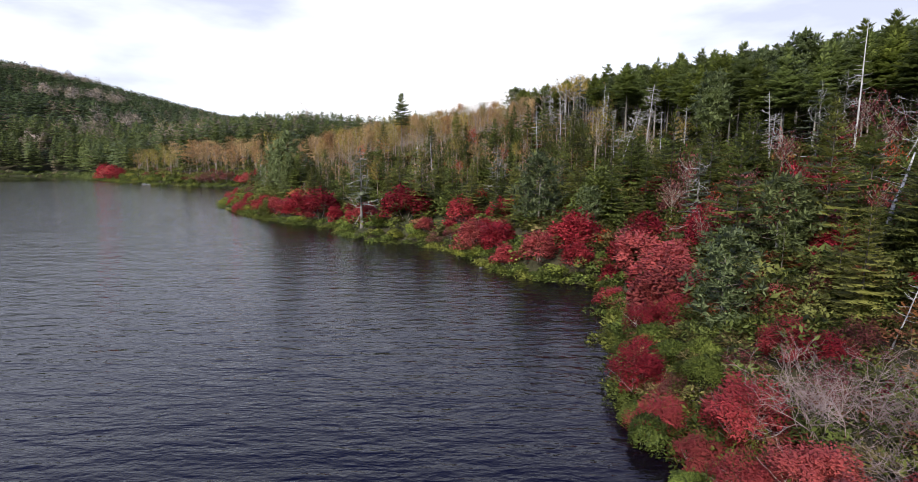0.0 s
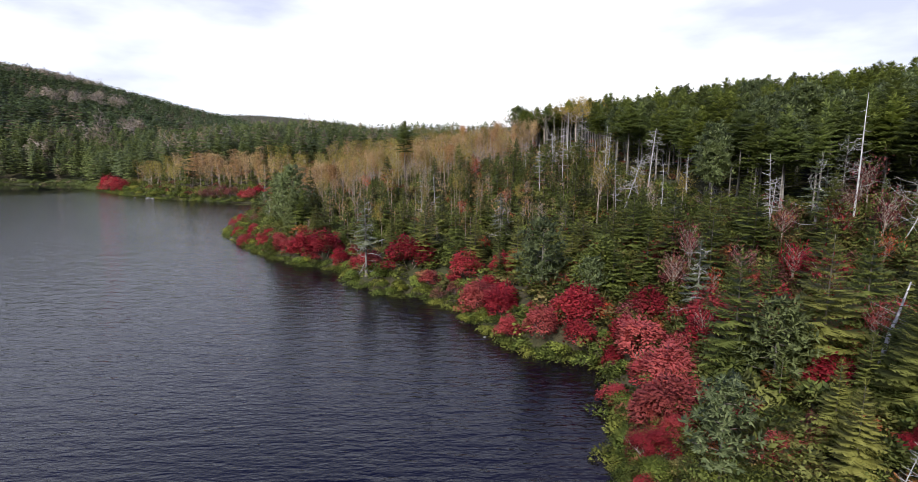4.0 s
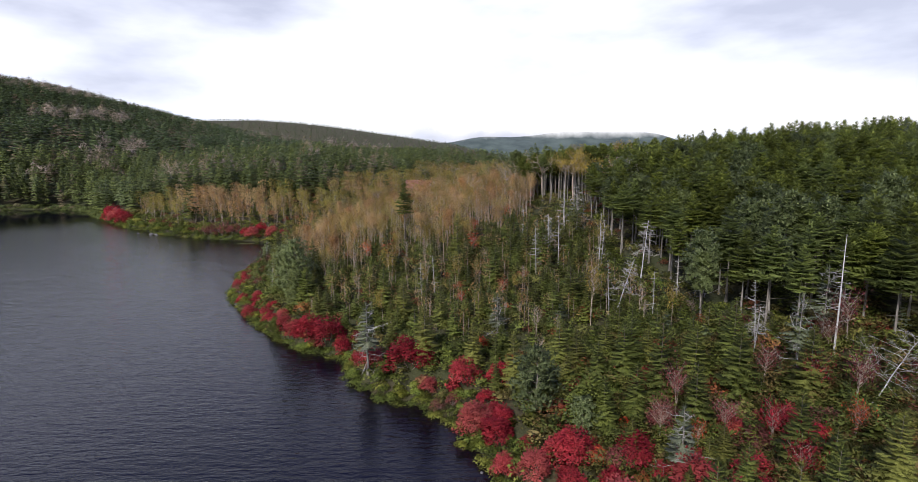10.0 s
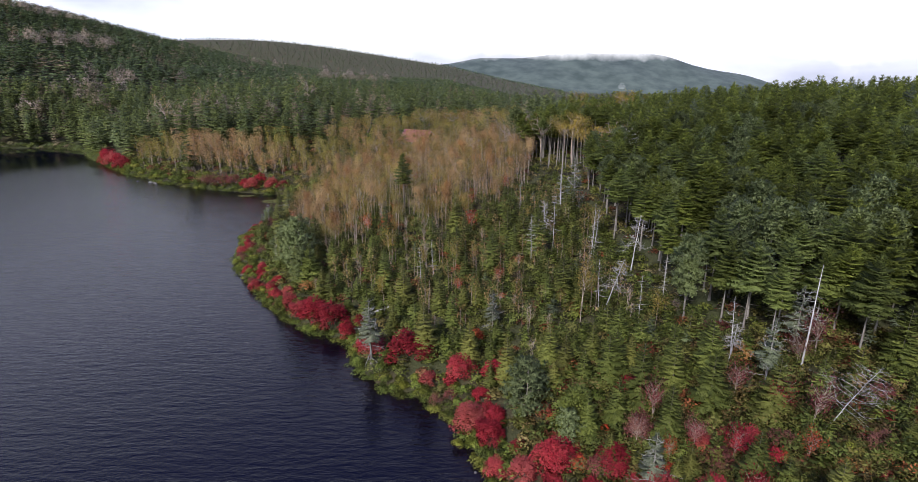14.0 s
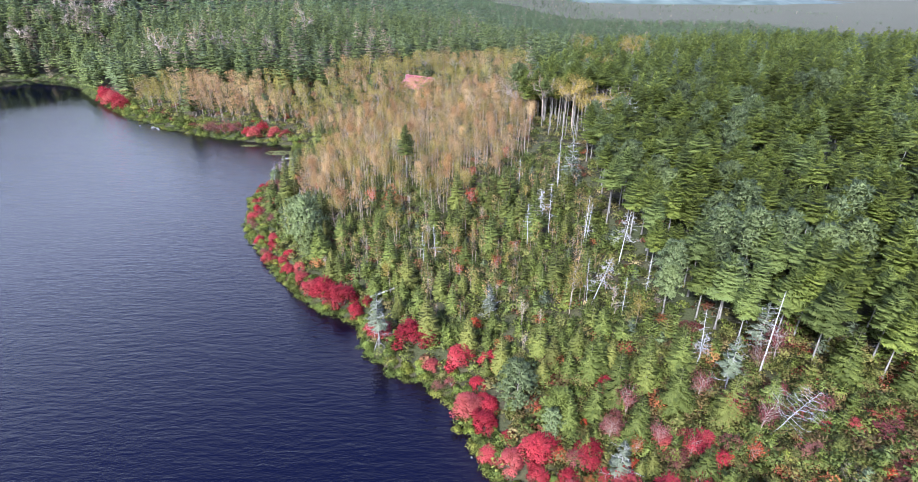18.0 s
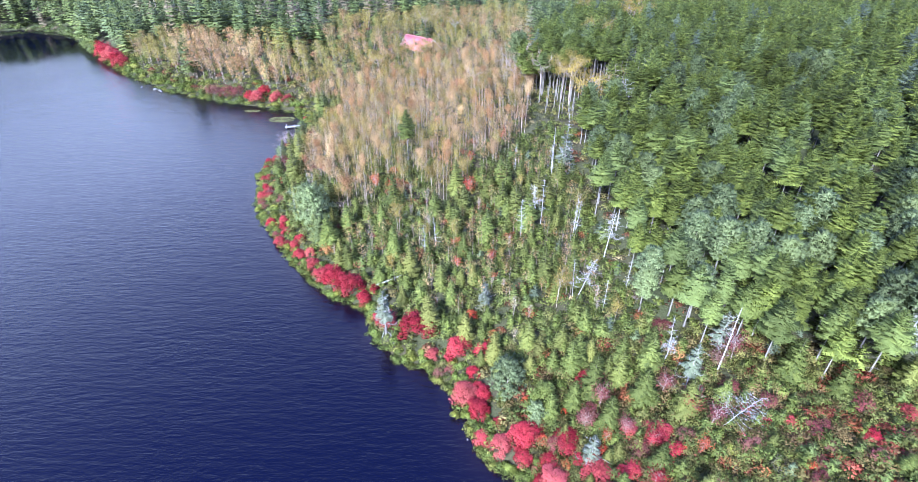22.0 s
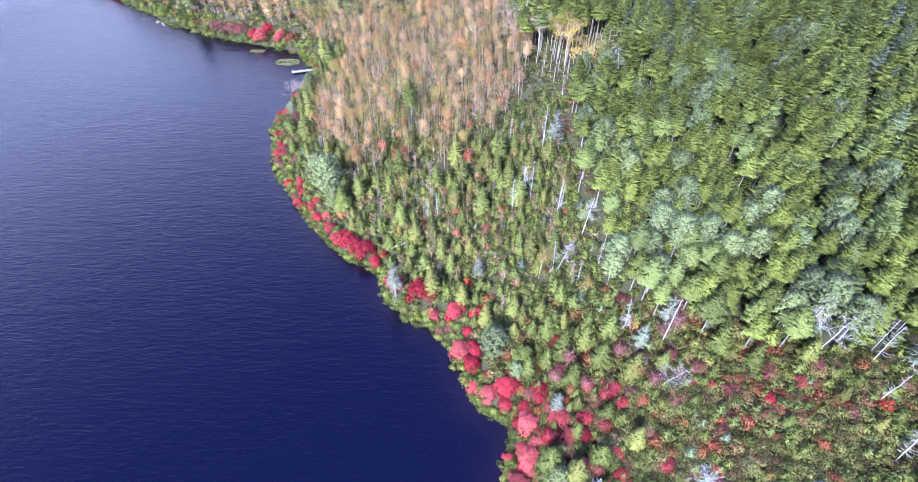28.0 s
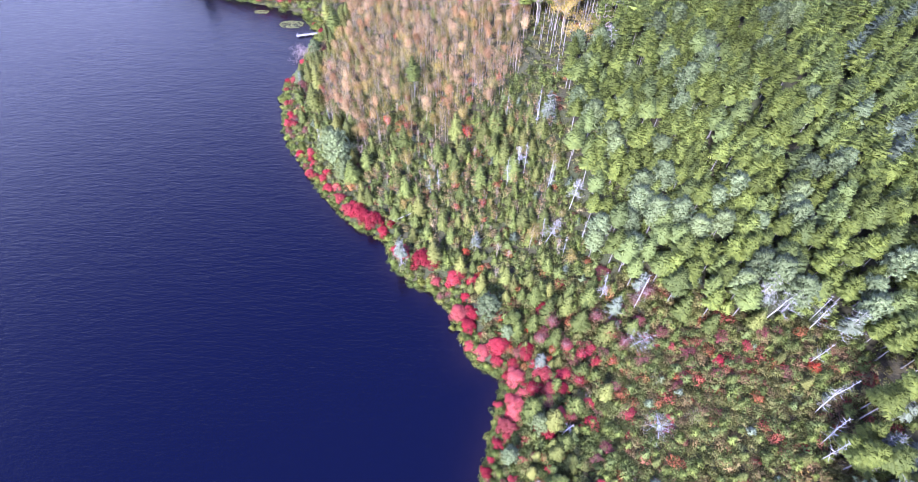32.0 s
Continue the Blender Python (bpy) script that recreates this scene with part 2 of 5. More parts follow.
def water_material():
    mat, n, l, bsdf = base_material("dark_lake_water")
    # peaty brown where the bed lies near the surface
    bed = n.new("ShaderNodeAttribute")
    bed.attribute_name = "shallow"
    l.new(mix_node(n, l, bed.outputs["Fac"], (0.0003, 0.0006, 0.0048), (0.007, 0.0042, 0.0055)), bsdf.inputs["Base Color"])
    bsdf.inputs["Roughness"].default_value = 0.06
    bsdf.inputs["IOR"].default_value = 1.333
    tc = n.new("ShaderNodeTexCoord")
    heights = []
    for scale, turn, size, amount in ((0.16, 12, (0.5, 1.7, 1), 0.35), (0.75, 10, (0.42, 1.5, 1), 0.48), (1.5, 5, (0.5, 1.4, 1), 0.26), (3.2, -12, (0.6, 1.3, 1), 0.16)):
        mp = n.new("ShaderNodeMapping")
        mp.inputs["Rotation"].default_value = (0, 0, radians(turn))
        mp.inputs["Scale"].default_value = tuple(scale * v for v in size)
        no = n.new("ShaderNodeTexNoise")
        no.inputs["Scale"].default_value, no.inputs["Detail"].default_value = 1.0, 3
        no.inputs["Distortion"].default_value = 0.4
        l.new(tc.outputs["Object"], mp.inputs["Vector"])
        l.new(mp.outputs["Vector"], no.inputs["Vector"])
        mu = n.new("ShaderNodeMath")
        mu.operation = "MULTIPLY"
        mu.inputs[1].default_value = amount
        l.new(no.outputs["Fac"], mu.inputs[0])
        heights.append(mu.outputs[0])
    total = heights[0]
    for h in heights[1:]:
        ad = n.new("ShaderNodeMath")
        l.new(total, ad.inputs[0])
        l.new(h, ad.inputs[1])
        total = ad.outputs[0]
    bp = n.new("ShaderNodeBump")
    bp.inputs["Strength"].default_value, bp.inputs["Distance"].default_value = 1.0, 0.21
    l.new(total, bp.inputs["Height"])
    l.new(bp.outputs["Normal"], bsdf.inputs["Normal"])
    # the sheltered end of the lake lies calm
    far = n.new("ShaderNodeVectorMath")
    far.operation = "DISTANCE"
    far.inputs[1].default_value = (-262, 318, 0)
    l.new(tc.outputs["Object"], far.inputs[0])
    wob = noise_node(n, l, 0.018, 4)
    ad = n.new("ShaderNodeMath")
    ad.operation = "MULTIPLY_ADD"
    ad.inputs[1].default_value, ad.inputs[2].default_value = 70.0, -35.0
    l.new(wob, ad.inputs[0])
    ad2 = n.new("ShaderNodeMath")
    l.new(far.outputs["Value"], ad2.inputs[0])
    l.new(ad.outputs[0], ad2.inputs[1])
    calm = n.new("ShaderNodeMapRange")
    for key, v in (("From Min", 62), ("From Max", 105), ("To Min", 0.06), ("To Max", 1.0)):
        calm.inputs[key].default_value = v
    l.new(ad2.outputs[0], calm.inputs["Value"])
    l.new(calm.outputs["Result"], bp.inputs["Strength"])
    return mat


# ---- the lie of the land ----
SHORE = [
    (7.2, -70), (7.0, -30), (7.8, 2), (8.5, 13), (8.5, 15.2), (8.1, 17.6), (7.9, 20), (8.8, 24.3), (10.3, 30.5), (11.2, 36), (11.8, 40.6), (9.2, 42), (5.0, 44.6), (3.2, 49.5),
    (0.6, 57.5), (-3, 60.6), (-11, 65.5), (-15.3, 70), (-16.9, 78), (-21, 79.6), (-28.5, 84), (-35.5, 92.5), (-42, 101.5), (-48, 109.5),
    (-52.5, 117), (-58.5, 137), (-59, 145), (-56.5, 150), (-55.5, 163), (-54.5, 178), (-57, 183), (-63, 192), (-73, 196.5), (-92, 202),
    (-108, 209.5), (-126, 219), (-153, 240.5), (-189, 277), (-208, 297), (-226, 319), (-247, 331), (-268, 337), (-290, 331), (-330, 322), (-400, 270),
    (-440, 120), (-360, -60), (-180, -170), (-40, -150)]


def shore_dist(x, y):
    """Metres from the waterline, positive on land."""
    x, y = np.asarray(x, float), np.asarray(y, float)
    best, inside = np.full(x.shape, 1e9), np.zeros(x.shape, bool)
    for (ax, ay), (bx, by) in zip(SHORE, SHORE[1:] + SHORE[:1]):
        dx, dy = bx - ax, by - ay
        t = np.clip(((x - ax) * dx + (y - ay) * dy) / (dx * dx + dy * dy), 0, 1)
        best = np.minimum(best, np.hypot(x - ax - t * dx, y - ay - t * dy))
        inside ^= ((ay > y) != (by > y)) & (x < dx * (y - ay) / (dy + 1e-12) + ax)
    return np.where(inside, -best, best) + 0.25 * np.sin(1.3 * x + 0.8 * y) + 0.2 * np.sin(0.9 * y - 2.1 * x)


def bump(x, y, cx, cy, rx, ry, a):
    return a * np.exp(-((x - cx) / rx) ** 2 - ((y - cy) / ry) ** 2)


def ground_z(x, y):
    x, y = np.asarray(x, float), np.asarray(y, float)
    d = shore_dist(x, y)
    p = np.maximum(d, 0)
    z = 0.5 * np.minimum(p, 1.2) + 24 * (1 - np.exp(-np.maximum(p - 0.6, 0) / 65))
    z = z + np.minimum(p / 40, 1) * (bump(x, y, 135, 167, 85, 95, 7.0) + bump(x, y, -15, 215, 50, 40, 2))
    z = z + np.minimum(p / 150, 1) * (bump(x, y, -812, 830, 430, 480, 133) + bump(x, y, -1000, 2350, 1000, 480, 178))
    z = z + np.clip((p - 3) / 20, 0, 1) * (0.5 * np.sin(0.21 * x + 0.4) * np.sin(0.17 * y) + 0.3 * np.sin(0.53 * x + 0.31 * y))
    # east of the lake the wooded crest falls away to a valley
    fall = np.clip((np.hypot(x, y) - 225) / 420, 0, 1)
    east = np.clip((x / np.maximum(y, 20) + 0.02) / 0.22, 0, 1) * (y > 0)
    z = z - 55 * fall * fall * (3 - 2 * fall) * east
    return np.where(d < 0, np.maximum(d * 0.3, -3.0) - 0.06, z)


def gz(x, y):
    return float(ground_z(np.array([x]), np.array([y]))[0])


def mesh_of(name, verts, faces, mat, smooth=False):
    me = bpy.data.meshes.new(name)
    verts, faces = np.asarray(verts, np.float32), np.asarray(faces, np.int32)
    k = faces.shape[1]
    me.vertices.add(len(verts))
    me.vertices.foreach_set("co", verts.ravel())
    me.loops.add(faces.size)
    me.loops.foreach_set("vertex_index", faces.ravel())
    me.polygons.add(len(faces))
    me.polygons.foreach_set("loop_start", np.arange(0, faces.size, k, dtype=np.int32))
    if smooth:
        me.polygons.foreach_set("use_smooth", np.ones(len(faces), bool))
    me.materials.append(mat)
    me.update(calc_edges=True)
    return me


def rounded(verts, tall=True):
    """Normals of a whole crown, so that sprays share the light of the mass they belong to."""
    v = np.asarray(verts, float)
    lo, hi = v[:, 2].min(), v[:, 2].max()
    out = v.copy()
    if tall:
        reach = max(np.hypot(v[:, 0], v[:, 1]).max(), 1e-3)
        out = np.stack([v[:, 0] / reach * 1.5, v[:, 1] / reach * 1.5, 0.42 + 0.5 * (v[:, 2] - lo) / (hi - lo)], -1)
    else:
        out[:, 2] = (v[:, 2] - lo - 0.3 * (hi - lo)) * 1.1 + 0.12 * (hi - lo)
    return out / np.maximum(np.linalg.norm(out, axis=1, keepdims=True), 1e-6)


def crown_mesh(name, verts, faces, mat, normals, shake=True):
    """A mesh of sprays, each turned outwards and shaded with the crown's own roundness."""
    v, f = np.asarray(verts, float), np.array(faces)
    k = len(v) // 4
    jitter = np.repeat(np.random.default_rng(k).normal(0, 0.3, (k, 3)), 4, 0)
    if shake and len(jitter) == len(v):
        normals = normals + jitter
        normals = normals / np.linalg.norm(normals, axis=1, keepdims=True)
    own = np.cross(v[f[:, 1]] - v[f[:, 0]], v[f[:, 2]] - v[f[:, 0]])
    back = (own * normals[f[:, 0]]).sum(-1) < 0
    f[back] = f[back][:, ::-1]
    me = mesh_of(name, v, f, mat, True)
    me.normals_split_custom_set_from_vertices(normals.astype(np.float32))
    return me


def steps(*spans):
    out = []
    for a, b, s in spans:
        out += list(np.arange(a, b, s))
    return np.array(out + [spans[-1][1]], float)


def build_ground():
    xs = steps((-4600, -900, 250), (-900, -320, 30), (-320, -72, 3), (-72, 30, 1), (30, 130, 3), (130, 420, 12), (420, 1200, 60), (1200, 4600, 300))
    ys = steps((-4600, -200, 300), (-200, -20, 9), (-20, 0, 3), (0, 126, 1), (126, 340, 3), (340, 1000, 24), (1000, 2600, 80), (2600, 4600, 250))
    gx, gy = np.meshgrid(xs, ys)
    v = np.stack([gx, gy, ground_z(gx, gy)], -1).reshape(-1, 3)
    nx, ny = len(xs), len(ys)
    i, j = np.meshgrid(np.arange(nx - 1), np.arange(ny - 1))
    a = (j * nx + i).ravel()
    f = np.stack([a, a + 1, a + nx + 1, a + nx], -1)
    ob = new("ground", mesh_of("ground", v, f, ground_material(), True))
    return tagged(ob, "dark forest floor rising from the lake to wooded hills", "ground", kind="structure")


def build_water():
    xs, ys = steps((-470, -80, 10), (-80, 24, 1.3), (24, 40, 4)), steps((-200, 0, 10), (0, 130, 1.3), (130, 350, 5))
    gx, gy = np.meshgrid(xs, ys)
    v = np.stack([gx, gy, 0 * gx], -1).reshape(-1, 3)
    nx = len(xs)
    i, j = np.meshgrid(np.arange(nx - 1), np.arange(len(ys) - 1))
    a = (j * nx + i).ravel()
    shallow = np.exp(np.minimum(shore_dist(gx, gy), 0) / 3.0).astype(np.float32)
    ob = new("water", mesh_of("water", v, np.stack([a, a + 1, a + nx + 1, a + nx], -1), water_material(), True))
    ob.data.attributes.new("shallow", "FLOAT", "POINT").data.foreach_set("value", shallow.ravel())
    return tagged(ob, "dark blue lake water with small wind ripples", "lake", kind="structure")


build_ground()
build_water()

# ---- plants: sprays of leaves and tapering stems ----
UP = np.array([0.0, 0.0, 1.0])


def unit(v):
    return v / np.maximum(np.linalg.norm(v, axis=-1, keepdims=True), 1e-9)


def sprays(base, way, length, width, fold=0.25, roll=0.0):
    """Small folded leaf sprays: a base, two sides and a tip each."""
    base, way = np.asarray(base, float), unit(np.asarray(way, float))
    length, width = np.broadcast_to(length, len(base))[:, None], np.broadcast_to(width, len(base))[:, None]
    side = np.cross(way, UP)
    side = np.where(np.linalg.norm(side, axis=-1, keepdims=True) < 0.05, np.array([1.0, 0, 0]), side)
    side = unit(side)
    lift = np.cross(side, way)
    if roll:
        a = np.random.default_rng(len(base)).normal(0, roll, len(base))[:, None]
        side, lift = np.cos(a) * side + np.sin(a) * lift, np.cos(a) * lift - np.sin(a) * side
    mid = base + way * length * 0.5 - lift * fold * width
    v = np.stack([base, mid + side * width / 2, base + way * length, mid - side * width / 2], 1).reshape(-1, 3)
    a = 4 * np.arange(len(base))
    f = np.concatenate([np.stack([a, a + 1, a + 2], -1), np.stack([a, a + 2, a + 3], -1)])
    return v, f


def merge(chunks):
    vs, fs, n = [], [], 0
    for v, f in chunks:
        vs.append(v)
        fs.append(np.asarray(f) + n)
        n += len(v)
    return np.concatenate(vs), np.concatenate(fs)


def tube(points, radii, sides=5):
    """A tapering stem along points, closed at its tip."""
    p = np.asarray(points, float)
    r = np.asarray(radii, float)
    d = unit(np.gradient(p, axis=0))
    ref = np.where(np.abs(d[:, 2:3]) > 0.9, np.array([1.0, 0, 0]), UP)
    u = unit(np.cross(d, ref))
    w = np.cross(d, u)
    ang = np.arange(sides) * 2 * math.pi / sides
    ring = p[:, None] + r[:, None, None] * (np.cos(ang)[None, :, None] * u[:, None] + np.sin(ang)[None, :, None] * w[:, None])
    v = np.concatenate([ring.reshape(-1, 3), p[-1:] + d[-1:] * r[-1]])
    f = []
    k = np.arange(sides)
    for i in range(len(p) - 1):
        a, b = i * sides + k, i * sides + (k + 1) % sides
        f += [np.stack([a, b, b + sides], -1), np.stack([a, b + sides, a + sides], -1)]
    last = (len(p) - 1) * sides
    f.append(np.stack([last + k, last + (k + 1) % sides, np.full(sides, len(v) - 1)], -1))
    return v, np.concatenate(f)


def stem(rng, h, r, lean=0.0, bend=0.02, sides=6, top=0.12, n=7):
    s = np.linspace(0, 1, n)
    turn = rng.uniform(0, 6.28)
    x = lean * h * s * math.cos(turn) + np.cumsum(rng.normal(0, bend * h / n, n)) * (s > 0)
    y = lean * h * s * math.sin(turn) + np.cumsum(rng.normal(0, bend * h / n, n)) * (s > 0)
    pts = np.stack([x, y, -0.4 + (h + 0.4) * s], -1)
    rad = r * (1 - (1 - top) * s ** 0.9)
    rad[0] *= 1.35
    return pts, tube(pts, rad, sides)


def along(pts, f):
    s = np.linspace(0, 1, len(pts))
    return np.stack([np.interp(f, s, pts[:, k]) for k in range(3)], -1)


def limbs(rng, start, way, length, radius, depth, kids, spread=0.9, curl=0.35, sides=4, lift=0.1):
    """Forking branches with a crooked line, thinner at each fork."""
    n = 5
    p, d = np.array(start, float), unit(np.array(way, float))
    pts = [p.copy()]
    for _ in range(n - 1):
        d = unit(d + rng.normal(0, curl / 2, 3) + np.array([0, 0, lift * 0.3]))
        p = p + d * length / (n - 1)
        pts.append(p.copy())
    pts = np.array(pts)
    out = [tube(pts, np.linspace(radius, radius * 0.35, n), sides)]
    tips = [pts[-1]]
    if depth > 0:
        for _ in range(kids):
            s = rng.uniform(0.3, 1.0)
            q = along(pts, np.array([s]))[0]
            w = unit(d + rng.normal(0, spread, 3) * np.array([1, 1, 0.7]))
            o, t = limbs(rng, q, w, length * rng.uniform(0.45, 0.75), radius * 0.55, depth - 1, kids, spread, curl, 3, lift)
            out += o
            tips += t
    return out, tips


def feathers(rng, start, az, ln, rise, curl, teeth, wide, fold=0.25):
    """Flat boughs of a conifer: a curved rib with pointed side sprays along it, one bough an island."""
    n, s = len(az), np.linspace(0, 1, teeth + 1)
    out = np.stack([np.cos(az), np.sin(az), 0 * az], -1)[:, None]
    side = np.stack([-np.sin(az), np.cos(az), 0 * az], -1)[:, None]
    rib = start[:, None] + out * (ln[:, None] * s)[..., None] + UP * (ln[:, None] * (rise[:, None] * s + curl * s * s))[..., None]
    mid = (s[:-1] + s[1:]) / 2
    centre = (rib[:, :-1] + rib[:, 1:]) / 2
    sets = [rib]
    for sign in (1, -1):
        w = (ln[:, None] * wide * (1.12 - mid) ** 0.7 * (0.5 + 0.9 * np.minimum(mid * 2.2, 1)) * rng.uniform(0.65, 1.25, (n, teeth)))[..., None]
        sets.append(centre + out * 0.55 * w + sign * side * w - UP * w * fold * rng.uniform(0.3, 1.4, (n, teeth, 1)))
    v = np.concatenate(sets, 1)
    k, per = np.arange(teeth), 3 * teeth + 1
    one = np.concatenate([np.stack([k, k + 1, teeth + 1 + k], -1), np.stack([k + 1, k, 2 * teeth + 1 + k], -1)])
    f = (one[None] + (np.arange(n) * per)[:, None, None]).reshape(-1, 3)
    lean = rng.normal(0, 0.2, (n, 1, 3))
    nr = UP * 0.52 + out * (0.35 + 0.6 * s[None, :, None]) + lean
    ns = [nr] + [UP * 0.42 + out * (0.45 + 0.4 * mid[None, :, None]) + sign * side * 0.4 + lean for sign in (1, -1)]
    return v.reshape(-1, 3), f, unit(np.concatenate(ns, 1).reshape(-1, 3))


def feather_crown(rng, h, r, base=0.3, tiers=12, per=7, teeth=5, power=0.8, droop=0.2, curl=0.12, wide=0.34, forks=0, gaps=0.0, belly=0.55, up=0.5, ragged=0.3):
    """A conifer's crown: whorls of feathery boughs round the stem, forked where the tree is seen close."""
    n = tiers * per
    f = np.clip((np.repeat(np.arange(tiers), per) + rng.uniform(0, 0.75, n)) / tiers, 0, 0.985)
    swell = np.repeat(rng.uniform(1 - ragged, 1 + 0.4 * ragged, tiers), per)
    ln = r * (0.09 + 0.95 * np.minimum((1 - f) ** power, belly + 1.8 * f)) * rng.uniform(0.7, 1.16, n) * swell
    az = np.repeat(rng.uniform(0, 6.28, tiers), per) + np.tile(np.arange(per) * 6.283 / per, tiers) + rng.normal(0, 0.22, n)
    rise = -droop * (1 - f) + up * f * f + rng.normal(0, 0.07, n)
    start = np.stack([0 * f, 0 * f, h * (base + (0.97 - base) * f)], -1)
    if gaps:
        k = rng.random(n) > gaps
        f, ln, az, rise, start = f[k], ln[k], az[k], rise[k], start[k]
    sets = [(start, az, ln, rise)]
    out = np.stack([np.cos(az), np.sin(az), 0 * az], -1)
    for j in range(forks):
        s = (0.3, 0.55, 0.75)[j]
        at = start + out * (ln * s)[:, None] + UP * (ln * (rise * s + curl * s * s))[:, None]
        for sign in (1, -1):
            sets.append((at, az + sign * rng.uniform(0.55, 0.95, len(az)), ln * (0.62 - 0.42 * s) * rng.uniform(0.8, 1.25, len(az)), rise * 0.7 + rng.normal(0, 0.08, len(az))))
    tip = 5
    sets.append((np.repeat([[0, 0, h * 0.935]], tip, 0), np.arange(tip) * 1.257 + rng.uniform(0, 6), np.full(tip, 0.024 * h), np.full(tip, 2.4)))
    a, b, c, d = (np.concatenate([q[i] for q in sets]) for i in range(4))
    return feathers(rng, a, b, c, d, curl, teeth, wide * (0.8 if forks else 1.0))


def tuft_crown(rng, h, r, base=0.25, boughs=26, tufts=5, blades=6, size=0.5, flat=0.75):
    """Upswept boughs that carry star-shaped tufts of needles."""
    f = np.repeat((np.arange(boughs) + rng.uniform(0, 1, boughs)) / boughs, tufts)
    reach = r * np.sqrt(np.maximum(1.03 - f ** 1.5, 0.03)) * np.minimum(1, 0.6 + 2.4 * f) * np.repeat(rng.uniform(0.7, 1.12, boughs), tufts)
    az = np.repeat(np.arange(boughs) * 2.4 + rng.normal(0, 0.3, boughs), tufts)
    s = np.tile(np.linspace(0.32, 1.0, tufts), boughs)
    out = np.stack([np.cos(az), np.sin(az), 0 * az], -1)
    c = out * (reach * s)[:, None] + UP * (h * (base + (0.95 - base) * f) + reach * (0.26 * s * s - 0.06))[:, None] + rng.normal(0, 0.1 * r, (len(f), 3)) * np.array([1, 1, 0.4])
    w = rng.normal(0, 1, (len(f), blades, 3)) * np.array([1, 1, flat]) + out[:, None] * 0.6 + UP * 0.45
    L = (size * rng.uniform(0.7, 1.25, (len(f), blades))).ravel()
    v, k = sprays(np.repeat(c, blades, 0), w.reshape(-1, 3), L, L * 0.34, 0.2)
    n = unit(w) * 0.55 + out[:, None] * 0.35 + UP * 0.6 + rng.normal(0, 0.15, (len(f), 1, 3))
    return v, k, unit(np.repeat(n.reshape(-1, 3), 4, 0))


def layer_leaves(rng, r, h, n=2000, pads=26, leaf=0.2, slim=0.55, thick=0.09, low=0.1):
    """A spreading shrub: small leaves in flat, overlapping layers over an uneven dome."""
    a = np.arange(pads) * 2.4 + rng.normal(0, 0.4, pads)
    q = np.sqrt((np.arange(pads) + 0.5) / pads) * rng.uniform(0.8, 1.05, pads)
    lump = 1 + (0.3 * np.sin(2 * a + rng.uniform(0, 6)) + 0.2 * np.sin(3 * a + rng.uniform(0, 6))) * q
    c = np.stack([0.78 * r * q * np.cos(a) * lump, 0.78 * r * q * np.sin(a) * lump, h * (0.93 - 0.62 * q ** 2.2) * rng.uniform(0.7, 1.1, pads)], -1)
    pr = r * rng.uniform(0.18, 0.36, pads)
    k = rng.integers(0, pads, n)
    t, m = rng.uniform(0, 6.28, n), np.sqrt(rng.uniform(0, 1, n))
    off = np.stack([pr[k] * m * np.cos(t), pr[k] * m * np.sin(t), rng.normal(0, thick * h, n) - 0.16 * h * m * m], -1)
    pos = c[k] + off
    pos[:, 2] = np.maximum(pos[:, 2], low * h)
    flow = unit(c[k] * np.array([1, 1, 0.2]) + off)
    way = flow * np.array([1, 1, 0.25]) + rng.normal(0, 0.5, (n, 3)) * np.array([1, 1, 0.5])
    L = leaf * rng.uniform(0.6, 1.35, n)
    v, f = sprays(pos, way, L, L * slim, 0.15, 0.6)
    nv = np.repeat(off / pr[k][:, None] * np.array([0.6, 0.6, 1.5]) + unit(c[k]) * 0.7 + UP * 0.55, 4, 0)
    return v, f, unit(nv)


def dome_leaves(rng, r, h, n=500, lobes=9, leaf=0.3, flat=0.5, slim=0.55, low=0.08):
    """A lobed bush: layered leaf sprays over several uneven mounds."""
    a = rng.uniform(0, 6.28, lobes)
    q = np.sqrt(rng.uniform(0.02, 1, lobes)) * 0.62
    cx, cy = q * r * np.cos(a), q * r * np.sin(a)
    lr = r * rng.uniform(0.36, 0.56, lobes)
    top = h * (1.05 - 0.55 * q) * rng.uniform(0.8, 1.12, lobes)
    k = rng.integers(0, lobes, n)
    d = unit(rng.normal(0, 1, (n, 3)) + UP * 0.35)
    d[:, 2] = np.where(d[:, 2] < -0.25, -d[:, 2], d[:, 2])
    shell = rng.uniform(0.78, 1.05, n) ** 0.7
    tall = top * 0.5
    pos = np.stack([cx[k], cy[k], top[k] - tall[k] * 0.8], -1) + d * np.stack([lr[k], lr[k], tall[k] * 0.8], -1) * shell[:, None]
    pos[:, 2] = np.maximum(pos[:, 2], low * h)
    way = d * np.array([1, 1, 0.35]) + rng.normal(0, 0.45, (n, 3)) * np.array([1, 1, flat])
    ln = leaf * rng.uniform(0.65, 1.35, n)
    return sprays(pos - unit(way) * ln[:, None] * 0.3, way, ln, ln * slim, 0.15, 0.5)


